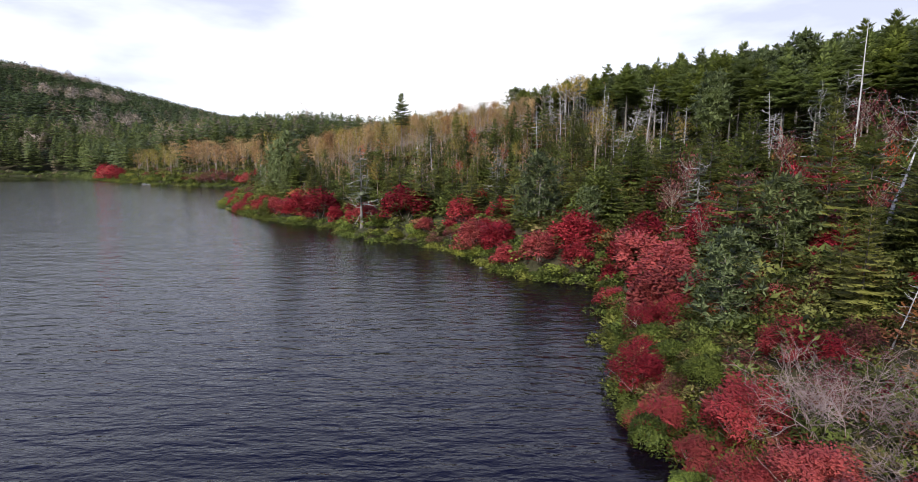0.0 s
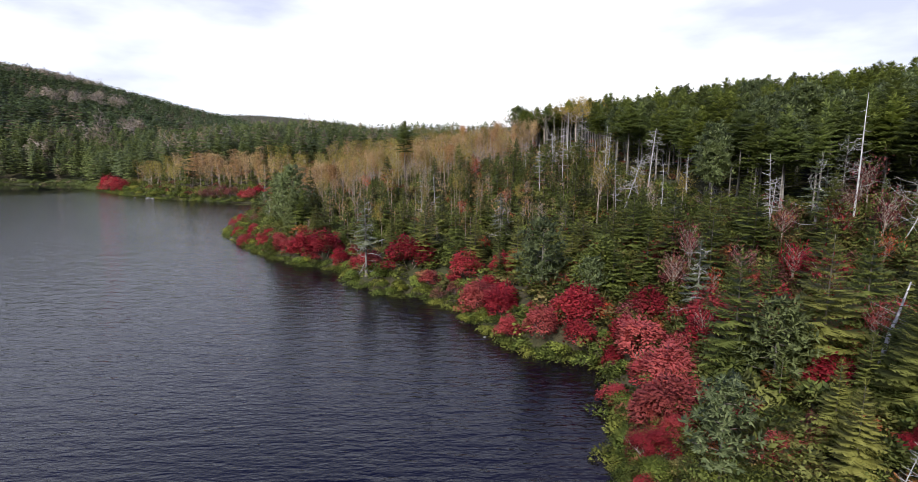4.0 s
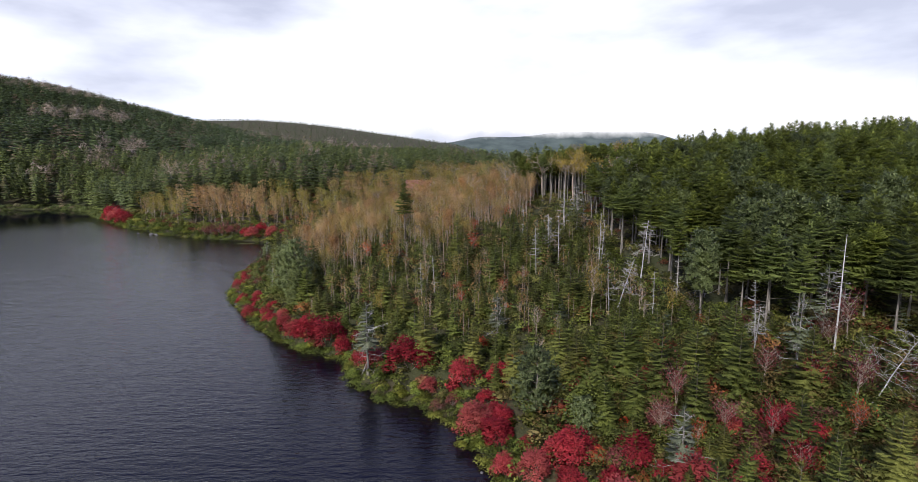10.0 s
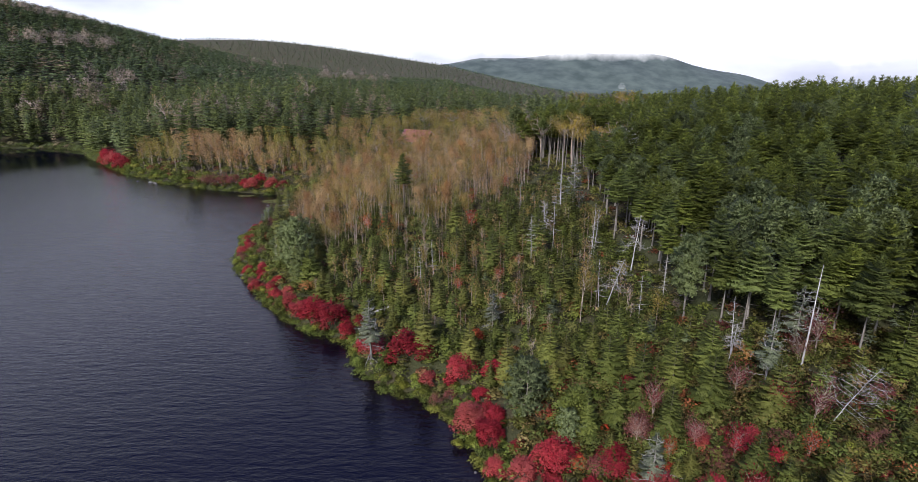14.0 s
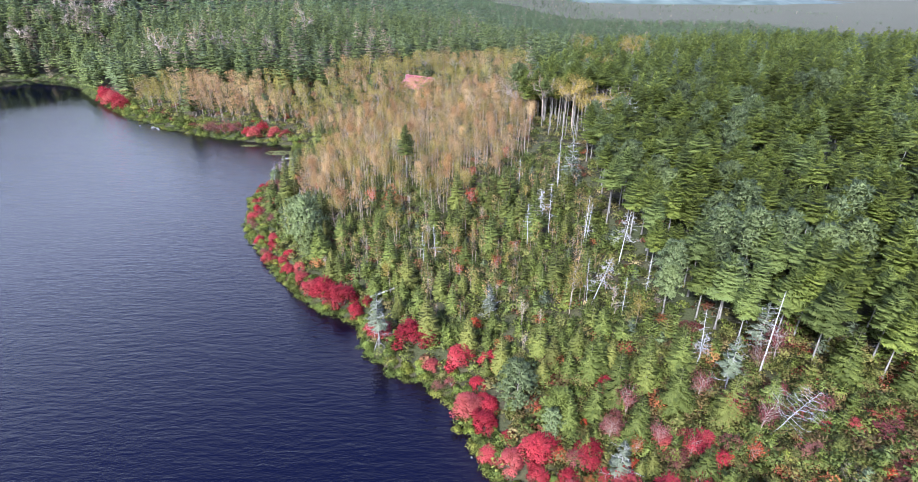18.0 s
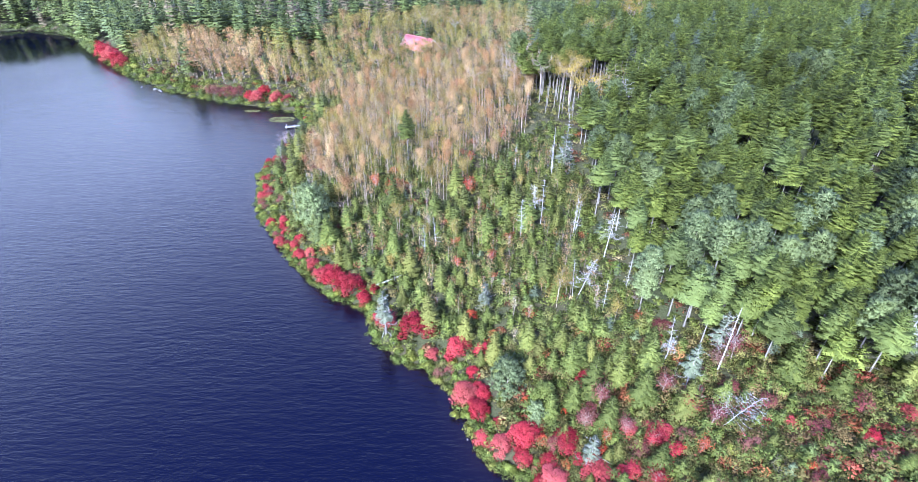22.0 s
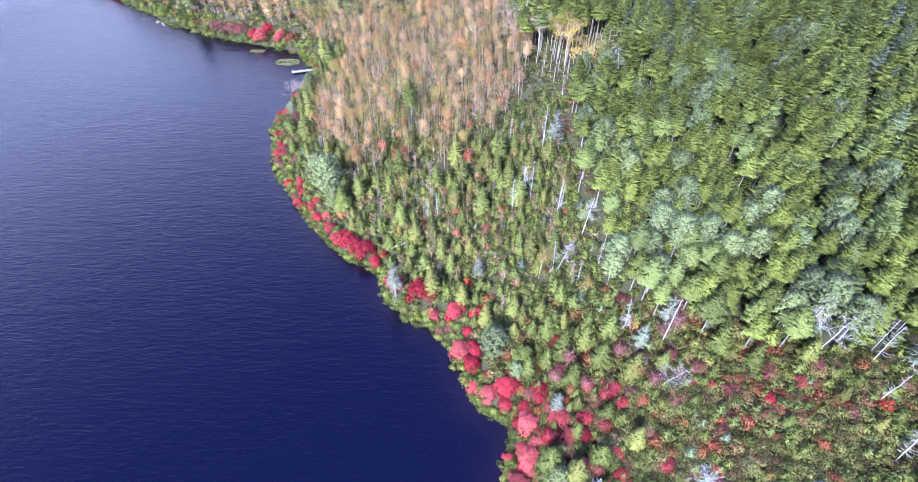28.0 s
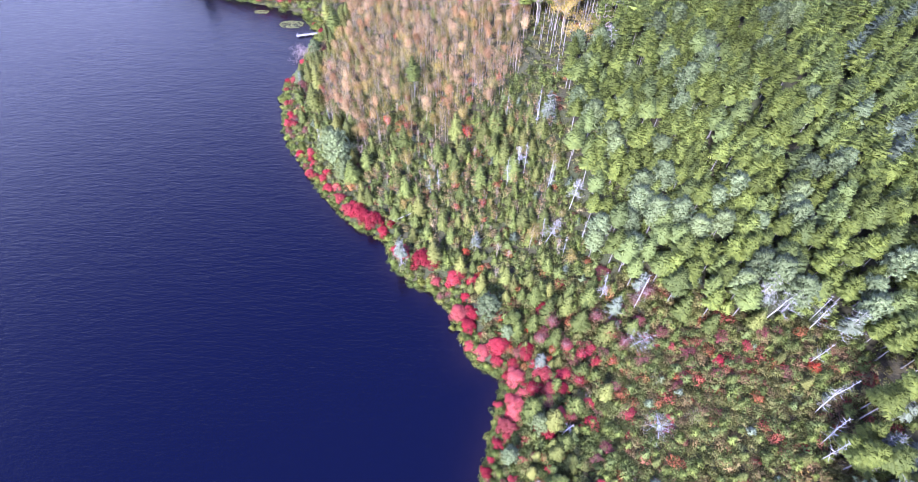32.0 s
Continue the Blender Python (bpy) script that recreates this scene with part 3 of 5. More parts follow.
def part(name, geometry, mat, parent, label="", shade=None):
    if shade is None:
        me = mesh_of(name, geometry[0], geometry[1], mat)
    else:
        me = crown_mesh(name, geometry[0], geometry[1], mat, geometry[2] if len(geometry) > 2 else rounded(geometry[0], shade), len(geometry) < 3)
    ob = new(name, me)
    ob.parent = parent
    if label:
        tagged(ob, label)
    return ob


def thing(name, label, category, group=""):
    return tagged(new(name), label, category, group)


def fir(rng, h, r, mat=FIR, label="young green fir with dense drooping tiers", fine=True):
    ob = thing("fir_tree" if fine else "fir_sapling", label, "fir tree", "firs of the shore wood")
    pts, st = stem(rng, h * 0.93, 0.010 * h + 0.02, 0, 0.004)
    part("trunk", st, FIRBARK, ob)
    crown = feather_crown(rng, h, r, 0.05, 18, 7, 7, 0.85, 0.24, 0.12, 0.36, 2, ragged=0.15) if fine else feather_crown(rng, h, r, 0.05, 9, 8, 5, 0.8, 0.12, 0.14, 0.34, 1)
    part("crown", crown, mat, ob, shade=True)
    return ob


def hemlock(rng, h, r, bare=0.42, mat=HEMLOCK, label="tall dark green hemlock with a bare lower trunk", name="hemlock_tree"):
    ob = thing(name, label, "conifer", "tall conifers of the slope" if name == "hemlock_tree" else "spruces of the closed canopy")
    pts, st = stem(rng, h * (bare + 0.35 * (1 - bare)), 0.012 * h + 0.03, 0.004, 0.008)
    stubs = []
    for k in range(9):
        f = rng.uniform(0.2, 0.75)
        a = rng.uniform(0, 6.28)
        q = along(pts, np.array([f]))[0]
        d = np.array([math.cos(a), math.sin(a), -0.1])
        stubs.append(tube([q, q + d * rng.uniform(0.3, 1.2)], [0.035, 0.012], 3))
    part("trunk", merge([st] + stubs), BARK, ob)
    part("crown", feather_crown(rng, h, r, bare, 13, 8, 6, 0.75, 0.12, 0.1, 0.5, 2, 0.03, 0.6, 0.8), mat, ob, shade=True)
    return ob


def pine(rng, h, r, mat=PINE, label="broad blue-green pine with upswept tufted boughs"):
    ob = thing("pine_tree", label, "pine tree", "pines of the shore")
    pts, st = stem(rng, h * 0.8, 0.015 * h + 0.03, 0.02, 0.02)
    part("trunk", st, BARK, ob)
    out = []
    for k in range(12):
        f = 0.25 + 0.06 * k
        a = k * 2.4
        q = along(pts, np.array([f]))[0]
        out.append(tube([q, q + np.array([math.cos(a), math.sin(a), 0.2]) * r * 0.8 * (1.1 - 0.7 * f)], [0.05, 0.015], 4))
    part("bough", merge(out), FIRBARK, ob)
    part("crown", tuft_crown(rng, h, r, 0.14 if h < 10 else 0.42, 62, 5, 11, 0.1 * h ** 0.75, 0.6), mat, ob, shade=True)
    return ob


def birch(rng, h, mat=TAN, stems=2, label="slender birch with thin tan autumn leaves", leaves=1700, r=None, name="birch_tree"):
    ob = thing(name, label, "birch tree", "birches of the shore stand")
    r = r or 0.17 * h
    st, B, D, L = [], [], [], []
    for k in range(stems):
        hh = h * rng.uniform(0.8, 1.0)
        pts, g = stem(rng, hh, 0.0055 * h + 0.01, 0.06 if stems > 1 else 0.02, 0.03, 5)
        st.append(g)
        for j in range(11):
            f = rng.uniform(0.55, 1.0)
            q = along(pts, np.array([f]))[0]
            a = rng.uniform(0, 6.28)
            d = unit(np.array([math.cos(a), math.sin(a), 1.1]))
            ln = r * rng.uniform(0.7, 1.3) * (1.2 - f * 0.4)
            st.append(tube([q, q + d * ln * 0.5, q + d * ln + UP * 0.1 * ln], [0.02, 0.014, 0.006], 3))
            m = max(2, leaves // (11 * stems))
            s = rng.uniform(0.2, 1.2, m)
            B.append(q + d * (ln * s)[:, None] + rng.normal(0, 0.24 * r, (m, 3)))
            D.append(rng.normal(0, 0.7, (m, 3)) + d + UP * 0.2)
            L.append(rng.uniform(0.16, 0.38, m))
    part("trunk", merge(st), PALEBARK, ob)
    L = np.concatenate(L)
    part("crown", sprays(np.concatenate(B), np.concatenate(D), L, L * 0.36, 0.1), mat, ob, shade=True)
    return ob


def gnarled_birch(rng, h, mat, label="old birch with a white forked trunk and a spreading crown", leaves=420):
    ob = thing("gnarled_birch", label, "birch tree", "old spreading birches")
    pts, g = stem(rng, h * 0.62, 0.014 * h, 0.06, 0.06, 6, 0.6)
    st, tips = [g], []
    for k in range(6):
        a = k * 1.05 + rng.uniform(0, 0.6)
        o, t = limbs(rng, pts[-1] - UP * rng.uniform(0, 0.15) * h, (math.cos(a), math.sin(a), 0.75), h * 0.3, 0.009 * h, 2, 3, 0.7, 0.4, 5)
        st += o
        tips += t
    part("trunk", merge(st), PALEBARK, ob)
    if leaves:
        tips = np.array(tips)
        k = rng.integers(0, len(tips), leaves)
        L = rng.uniform(0.2, 0.45, leaves)
        part("crown", sprays(tips[k] + rng.normal(0, 0.045 * h, (leaves, 3)) * np.array([1, 1, 0.6]), rng.normal(0, 1, (leaves, 3)) + UP * 0.2, L, L * 0.45), mat, ob, shade=True)
    return ob


def bush(rng, r, h, mat, name, label, category, group, n=500, leaf=0.3, twigs=0, slim=0.55, flat=0.5, layers=0):
    ob = thing(name, label, category, group)
    st = []
    for k in range(7 if twigs else 4):
        a = k * (0.9 if twigs else 1.57) + rng.uniform(0, 0.5)
        st += limbs(rng, (0.08 * math.cos(a), 0.08 * math.sin(a), -0.25), (math.cos(a), math.sin(a), 1.5), h * 0.62, 0.014 + 0.007 * r, 1 if twigs else 0, 2 + twigs, 0.6, 0.3, 3)[0]
    part("stem", merge(st), TWIG, ob)
    part("crown", layer_leaves(rng, r, h, n, layers, leaf, slim) if layers else dome_leaves(rng, r, h, n, max(6, int(4 * r)), leaf, flat, slim), mat, ob, shade=False)
    return ob


def bare_shrub(rng, r, h, label="leafless grey shrub with fine tangled twigs", mat=TWIG):
    ob = thing("bare_shrub", label, "shrub", "leafless shrubs of the shore")
    st = []
    for k in range(11):
        a = k * 0.57 + rng.uniform(0, 0.5)
        st += limbs(rng, (0.1 * math.cos(a), 0.1 * math.sin(a), -0.2), (r * math.cos(a), r * math.sin(a), h * 0.8), math.hypot(r, h) * 0.55, 0.017, 3, 5, 0.6, 0.55, 3, 0.1)[0]
    part("stem", merge(st), mat, ob)
    return ob


def snag(rng, h, stubs=14, lean=0.03, label="bleached dead snag with short broken branches", reach=0.9, thick=0.006):
    ob = thing("dead_snag", label, "dead tree", "bleached dead snags")
    pts, g = stem(rng, h, thick * h + 0.02, lean, 0.025, 6, 0.2)
    part("trunk", g, DEADWOOD, ob)
    for k in range(stubs):
        f = rng.uniform(0.3, 0.99)
        q = along(pts, np.array([f]))[0]
        a = rng.uniform(0, 6.28)
        ln = reach * rng.uniform(0.4, 1.1) * (1.4 - f)
        d = np.array([math.cos(a), math.sin(a), rng.uniform(-0.3, 0.35)])
        part("branch", tube([q, q + d * ln * 0.6, q + d * ln + UP * 0.15 * ln], [0.03, 0.02, 0.008], 3), DEADWOOD, ob)
    return ob


def dead_tree(rng, h, spread=0.3, arms=22, lean=0.1, label="large bleached dead tree with long curving bare branches", first=0.35):
    ob = thing("dead_tree", label, "dead tree", "large bleached dead trees")
    pts, g = stem(rng, h, 0.007 * h + 0.02, lean, 0.07, 7, 0.25, 10)
    part("trunk", g, DEADWOOD, ob)
    for k in range(arms):
        f = first + (0.98 - first) * (k + rng.uniform(0, 1)) / arms
        q = along(pts, np.array([f]))[0]
        a = k * 2.4 + rng.normal(0, 0.3)
        arm = limbs(rng, q, (math.cos(a), math.sin(a), 0.1), spread * h * (1.3 - 0.9 * f) * rng.uniform(0.6, 1.2), 0.024, 2, 3, 0.45, 0.4, 3, 0.1)[0]
        part("branch", merge(arm), DEADWOOD, ob)
    return ob


def twiggy_dead(rng, h):
    ob = thing("dead_conifer", "dead conifer with a leaning trunk and a mass of grey twigs", "dead tree", "large bleached dead trees")
    pts, g = stem(rng, h, 0.01 * h + 0.03, 0.12, 0.03, 7, 0.2)
    part("trunk", g, DEADWOOD, ob)
    st = []
    for k in range(30):
        f = 0.5 + 0.49 * (k + rng.uniform(0, 1)) / 30
        q = along(pts, np.array([f]))[0]
        a = k * 2.4 + rng.normal(0, 0.3)
        st += limbs(rng, q, (math.cos(a), math.sin(a), -0.25), 0.2 * h * (1.25 - 0.95 * f) * rng.uniform(0.8, 1.3), 0.034, 2, 4, 0.45, 0.4, 3, 0.0)[0]
    tw = part("twig_mass", merge(st), GREYTWIG, ob)
    tagged(tw, "mass of fine grey dead twigs", kind="stuff")
    return ob


def half_dead(rng, h, r, label="grey lichened fir, half dead, with white bare lower limbs", mat=GREYFIR):
    ob = thing("lichened_fir", label, "fir tree", "half-dead grey firs")
    pts, g = stem(rng, h * 0.97, 0.016 * h + 0.03, 0.01, 0.02)
    part("trunk", g, BARK, ob)
    for k in range(20):
        f = 0.12 + 0.042 * k
        a = k * 2.4 + rng.uniform(0, 0.8)
        arm = limbs(rng, along(pts, np.array([f]))[0], (math.cos(a), math.sin(a), -0.1), r * rng.uniform(0.7, 1.2) * (1.2 - 0.75 * f), 0.034, 1, 4, 0.6, 0.6, 4)[0]
        part("branch", merge(arm), DEADWOOD, ob, "white bare lower limb")
    part("crown", feather_crown(rng, h, r, 0.32, 11, 7, 6, 0.7, 0.2, 0.04, 0.36, 2, 0.2, 0.6), mat, ob, shade=True)
    return ob


def boulder(rng, r):
    bm = bmesh.new()
    bmesh.ops.create_icosphere(bm, subdivisions=2, radius=1.0)
    off = rng.uniform(0, 50, 3)
    for v in bm.verts:
        k = 0.75 + 0.5 * noise.noise(Vector(v.co) * 1.3 + Vector(off))
        v.co = Vector((v.co.x * 1.25 * k, v.co.y * k, v.co.z * 0.7 * k)) * r
    me = bpy.data.meshes.new("boulder")
    bm.to_mesh(me)
    bm.free()
    me.materials.append(STONE)
    return tagged(new("boulder", me), "pale grey boulder at the waterline", "rock", "boulders along the shore")


# ---- kits: a few of each kind, each one planted first where it is first called for ----
KITS, USED = {}, {}


def kit(kind, makers):
    KITS[kind] = (makers, [None] * len(makers))


def plant(kind, x, y, s=1.0, sz=None, which=None, z=None, tilt=(0, 0), turn=None, sink=0.0):
    makers, made = KITS[kind]
    k = PICK.randrange(len(makers)) if which is None else which % len(makers)
    m = pose(x, y, (gz(x, y) if z is None else z) - sink, tilt[0], tilt[1], PICK.uniform(0, 360) if turn is None else turn) @ Matrix.Diagonal((s, s, sz or s, 1))
    if made[k] is None:
        made[k] = makers[k]()
        made[k].matrix_basis = m
        USED[kind, k] = made[k]
        return made[k]
    src = made[k]
    keep = src.matrix_basis.copy()
    src.matrix_basis = Matrix.Identity(4)
    ob = copy_thing(src, m)
    src.matrix_basis = keep
    return ob


PICK = random.Random(11)
R = np.random.default_rng
kit("fir", [lambda k=k: fir(R(100 + k), 6.0, 1.6 + 0.12 * k) for k in range(5)])
kit("small_fir", [lambda k=k: fir(R(120 + k), 3.6, 1.15 + 0.1 * k, FIR, "small green fir among the undergrowth", False) for k in range(4)])
kit("olive_fir", [lambda k=k: fir(R(140 + k), 6.0, 1.7, OLIVE, "yellow-green young fir with open tiers") for k in range(2)])
kit("hemlock", [lambda k=k: hemlock(R(160 + k), 13.0, 2.4 + 0.15 * k, 0.44 + 0.035 * k) for k in range(5)])
kit("full_hemlock", [lambda k=k: hemlock(R(180 + k), 12.0, 2.95 + 0.12 * k, 0.46, HEMLOCK, "broad green spruce of the closed canopy", "spruce_tree") for k in range(4)])
kit("pine", [lambda k=k: pine(R(200 + k), 7.0, 2.4) for k in range(3)])
kit("blue_fir", [lambda k=k: pine(R(205 + k), 7.0, 2.6, PINE, "grey-green conifer with broad layered boughs") for k in range(3)])
kit("slope_pine", [lambda k=k: pine(R(210 + k), 12.5, 3.0, PINE, "tall grey-green pine standing above the canopy") for k in range(2)])
kit("birch", [lambda k=k: birch(R(220 + k), 9.0, TAN, 1 + k % 3) for k in range(5)])
kit("yellow_birch", [lambda k=k: birch(R(230 + k), 9.0, YELLOW, 1 + k % 2, "slender birch with yellow autumn leaves", 800, 1.7) for k in range(3)])
kit("orange_maple", [lambda k=k: birch(R(240 + k), 4.6, ORANGE, 3, "small maple with orange-red autumn leaves", 420, 1.3) for k in range(3)])
kit("russet_maple", [lambda k=k: birch(R(244 + k), 5.0, DULLRED, 4, "russet maple with thin brownish red leaves", 700, 1.7, "maple_tree") for k in range(2)])
kit("red_maple", [lambda k=k: birch(R(247 + k), 4.2, RED, 4, "small bright red maple among the firs", 800, 1.5, "maple_tree") for k in range(2)])
kit("pole_birch", [lambda k=k: birch(R(250 + k), 6.5, TAN, 3, "thin bare birch poles with few leaves", 90, 1.3, "birch_sapling") for k in range(3)])
kit("gnarled_yellow", [lambda k=k: gnarled_birch(R(260 + k), 14.5, YELLOW, "old birch, white forked trunk under a golden crown", 2600) for k in range(3)])
kit("gnarled_bare", [lambda k=k: gnarled_birch(R(270 + k), 12.0, TAN, "old birch with white forked limbs and few leaves", 160) for k in range(3)])
kit("red_bush", [lambda k=k: bush(R(300 + k), 2.3, 3.0, RED, "red_shrub", "crimson autumn shrub, dense and rounded, at the shore", "shrub", "red shrubs of the shore", 2600, 0.25, 0, 0.55, 0.5, 26) for k in range(4)])
kit("near_red", [lambda k=k: bush(R(310 + k), 1.5, 2.3, RED, "red_shrub", "crimson autumn shrub with fine layered twigs", "shrub", "red shrubs of the shore", 9500, 0.085, 2, 0.55, 0.3, 22) for k in range(3)])
kit("near_dull", [lambda k=k: bush(R(315 + k), 1.5, 2.2, DULLRED, "red_shrub", "dull pinkish red shrub with many bare twigs", "shrub", "red shrubs of the shore", 4200, 0.085, 3, 0.5, 0.3, 18) for k in range(2)])
kit("dull_bush", [lambda k=k: bush(R(320 + k), 1.9, 2.6, DULLRED, "red_shrub", "dull brownish red shrub, thinly leaved", "shrub", "red shrubs of the shore", 1100, 0.2, 1, 0.5, 0.5, 18) for k in range(3)])
kit("orange_bush", [lambda k=k: bush(R(330 + k), 1.6, 2.4, ORANGE, "orange_shrub", "orange-red autumn shrub among green undergrowth", "shrub", "orange shrubs of the slope", 1000, 0.22, 0, 0.5, 0.5, 16) for k in range(2)])
kit("rhodo", [lambda k=k: bush(R(340 + k), 1.5, 1.7, RHODO, "rhododendron", "bright green rhododendron bush over the waterline", "shrub", "rhododendrons of the shore", 620, 0.26, 0, 0.5, 0.8) for k in range(4)])
kit("near_rhodo", [lambda k=k: bush(R(350 + k), 1.3, 1.7, RHODO, "rhododendron", "olive green rhododendron bush with narrow leaves", "shrub", "rhododendrons of the shore", 4200, 0.13, 0, 0.34, 0.9) for k in range(2)])
kit("lime_tree", [lambda: bush(R(360), 2.6, 5.4, LIME, "broadleaf_tree", "light green broadleaf tree with a layered crown", "tree", "light green trees", 2600, 0.36, 0, 0.6, 0.25, 30)])
kit("bare", [lambda k=k: bare_shrub(R(370 + k), 1.7, 2.6) for k in range(3)])
kit("snag", [lambda k=k: snag(R(380 + k), 8.0, 26 + 4 * k, 0.02 + 0.03 * k, reach=1.25) for k in range(4)])
kit("tall_snag", [lambda k=k: snag(R(386 + k), 13.5, 22, 0.02, "tall bleached dead trunk with broken branches", 1.5, 0.009) for k in range(2)])
kit("dead", [lambda k=k: dead_tree(R(390 + k), 8.0, 0.34, 30, 0.3) for k in range(3)])
kit("twiggy_dead", [lambda k=k: twiggy_dead(R(395 + k), 10.0) for k in range(3)])
kit("half_dead", [lambda k=k: half_dead(R(400 + k), 9.0, 2.0) for k in range(3)])
kit("boulder", [lambda k=k: boulder(R(410 + k), 0.5) for k in range(4)])


def scatter(geometry, name, label, category, mat, x, y, s, sz=None, seed=5, shade=True):
    """A stand that nobody could count: one mesh of many plants."""
    rng = R(seed)
    x, y, s = np.asarray(x), np.asarray(y), np.asarray(s)
    z = ground_z(x, y) - 0.1
    pick = rng.integers(0, len(geometry), len(x))
    chunks, tint, norms = [], [], []
    for k, (v, f, *own) in enumerate(geometry):
        m = np.nonzero(pick == k)[0]
        if not len(m):
            continue
        a = rng.uniform(0, 6.28, len(m))
        c, sn = np.cos(a)[:, None], np.sin(a)[:, None]
        tall = (s if sz is None else np.asarray(sz))[m][:, None]
        px = (v[:, 0] * c - v[:, 1] * sn) * s[m][:, None] + x[m][:, None]
        py = (v[:, 0] * sn + v[:, 1] * c) * s[m][:, None] + y[m][:, None]
        pz = v[:, 2] * tall + z[m][:, None]
        vv = np.stack([px, py, pz], -1).reshape(-1, 3)
        if shade is not None:
            q = own[0] if own else rounded(v, shade)
            norms.append(np.stack([q[:, 0] * c - q[:, 1] * sn, q[:, 0] * sn + q[:, 1] * c, q[:, 2] + 0 * c], -1).reshape(-1, 3))
        ff = (f[None] + (np.arange(len(m)) * len(v))[:, None, None]).reshape(-1, 3)
        chunks.append((vv, ff))
        tint.append(np.repeat(rng.uniform(0, 1, len(m)), len(v)))
    v, f = merge(chunks)
    ob = new(name, mesh_of(name, v, f, mat) if shade is None else crown_mesh(name, v, f, mat, np.concatenate(norms), len(geometry[0]) < 3))
    ob.data.attributes.new("plant", "FLOAT", "POINT").data.foreach_set("value", np.concatenate(tint).astype(np.float32))
    return tagged(ob, label, category, kind="stuff")


def spread(rng, x0, x1, y0, y1, gap, keep):
    """Plants on a shaken grid, where keep(x, y) allows."""
    gx, gy = np.meshgrid(np.arange(x0, x1, gap), np.arange(y0, y1, gap))
    gx = gx.ravel() + rng.uniform(-0.45, 0.45, gx.size) * gap
    gy = gy.ravel() + rng.uniform(-0.45, 0.45, gy.size) * gap
    m = keep(gx, gy)
    return gx[m], gy[m]

# ---- what grows where ----


def edge_x(y):
    """The west edge of the tall forest."""
    return np.interp(y, [-60, 0, 20, 28, 36, 43, 48, 56, 73, 90, 115, 130, 140, 150, 168, 176, 200, 260, 400], [58, 60, 65, 73, 81, 79, 52, 39, 31, 29, 28, 33, 38, 46, 50, 24, 29, 60, 60])


def tall_forest(x, y):
    return (x > edge_x(y)) & (shore_dist(x, y) > 6)


def birch_stand(x, y):
    d = shore_dist(x, y)
    return (d > np.where((x < -12) & (y < 186), 14, 7)) & (y > 108 + 7 * np.sin(0.31 * x) + 5 * np.sin(0.83 * x + 0.2 * y)) & (x < np.interp(y, [104, 130, 170, 260], [2, 18, 24, 30])) & (x > -190) & (d < np.where(x < -58, 34, 200)) & (y < 262) & (np.hypot((x + 16.3) / 8.6, (y - 217) / 7.6) > 1)


def young_mix(x, y):
    d = shore_dist(x, y)
    return (d > 5) & ~tall_forest(x, y) & ~birch_stand(x, y) & ((y > 22) | (x > 19)) & (y > 4) & (y < np.where(x < -12, 190, 150)) & (x < 110)


TAKEN = []


def clear_of(x, y, gap):
    return all((x - a) ** 2 + (y - b) ** 2 > (gap + c) ** 2 for a, b, c in TAKEN)


def put(kind, rows, gap=0.8):
    for row in rows:
        x, y, s, *more = row
        TAKEN.append((x, y, gap * s))
        plant(kind, x, y, s, which=more[0] if more else None)


# landmarks: trees and shrubs that stand out, by place and size
put("half_dead", [(76, 43, 1.2, 1), (71, 21, 1.2, 2), (-12.7, 69.5, 1.2, 0), (19.2, 41.0, 0.85, 1), (40.5, 55.5, 1.0, 2), (24.5, 107, 1.35, 0), (34.8, 50.7, 1.0, 1), (34, 70.5, 1.0, 2), (5.6, 71.5, 0.8, 1), (-47, 141, 0.7, 0)])
put("blue_fir", [(8.6, 54.0, 1.2, 0), (-32.5, 102, 1.75, 1), (-35.5, 105.5, 1.55, 2), (-30.5, 96.5, 1.15, 0), (12.4, 22.8, 0.74, 1), (18.2, 28.4, 0.85, 2), (12.6, 48.6, 0.7, 2), (-52.5, 141, 0.8, 2), (-50.5, 158, 1.0, 0)])
put("lime_tree", [(13.8, 50.4, 1.0), (-50, 168, 0.7), (-33, 90, 0.55), (-19, 84, 0.5)])
plant("tall_snag", 22.2, 26.4, 1.2, sz=0.42, which=1, tilt=(0, 17), turn=0)
plant("snag", 15.9, 17.6, 0.5, which=3, tilt=(0, 14), turn=0)
put("snag", [(-6.5, 89, 1.0, 0), (-4.1, 89.8, 1.0, 1), (34, 56.5, 1.1, 2), (13.5, 88, 1.15, 3), (18, 92, 1.3, 0), (24, 86, 1.2, 1), (22, 107, 1.1, 2), (26.5, 110, 1.0, 3), (26, 67, 0.9, 0), (21.5, 71.5, 1.0, 1), (30.5, 70.5, 0.9, 2), (71, 44.5, 1.2, 3), (72.5, 47, 1.1, 0), (-38.5, 119, 0.85, 1), (-37, 117.5, 0.8, 2), (-41, 111, 0.8, 3), (29, 127, 1.0, 1), (69, 38, 1.1, 1), (67, 28.5, 1.2, 2), (66, 23, 1.3, 3), (64, 20, 1.2, 0), (70, 31, 1.15, 1), (-52.5, 139.5, 0.9, 2), (36.5, 135, 1.0, 0), (14, 113, 0.9, 2)])
plant("dead", 36.4, 43.2, 0.98, which=0, tilt=(-8, 36), turn=0)
TAKEN.append((38, 43.2, 1.6))
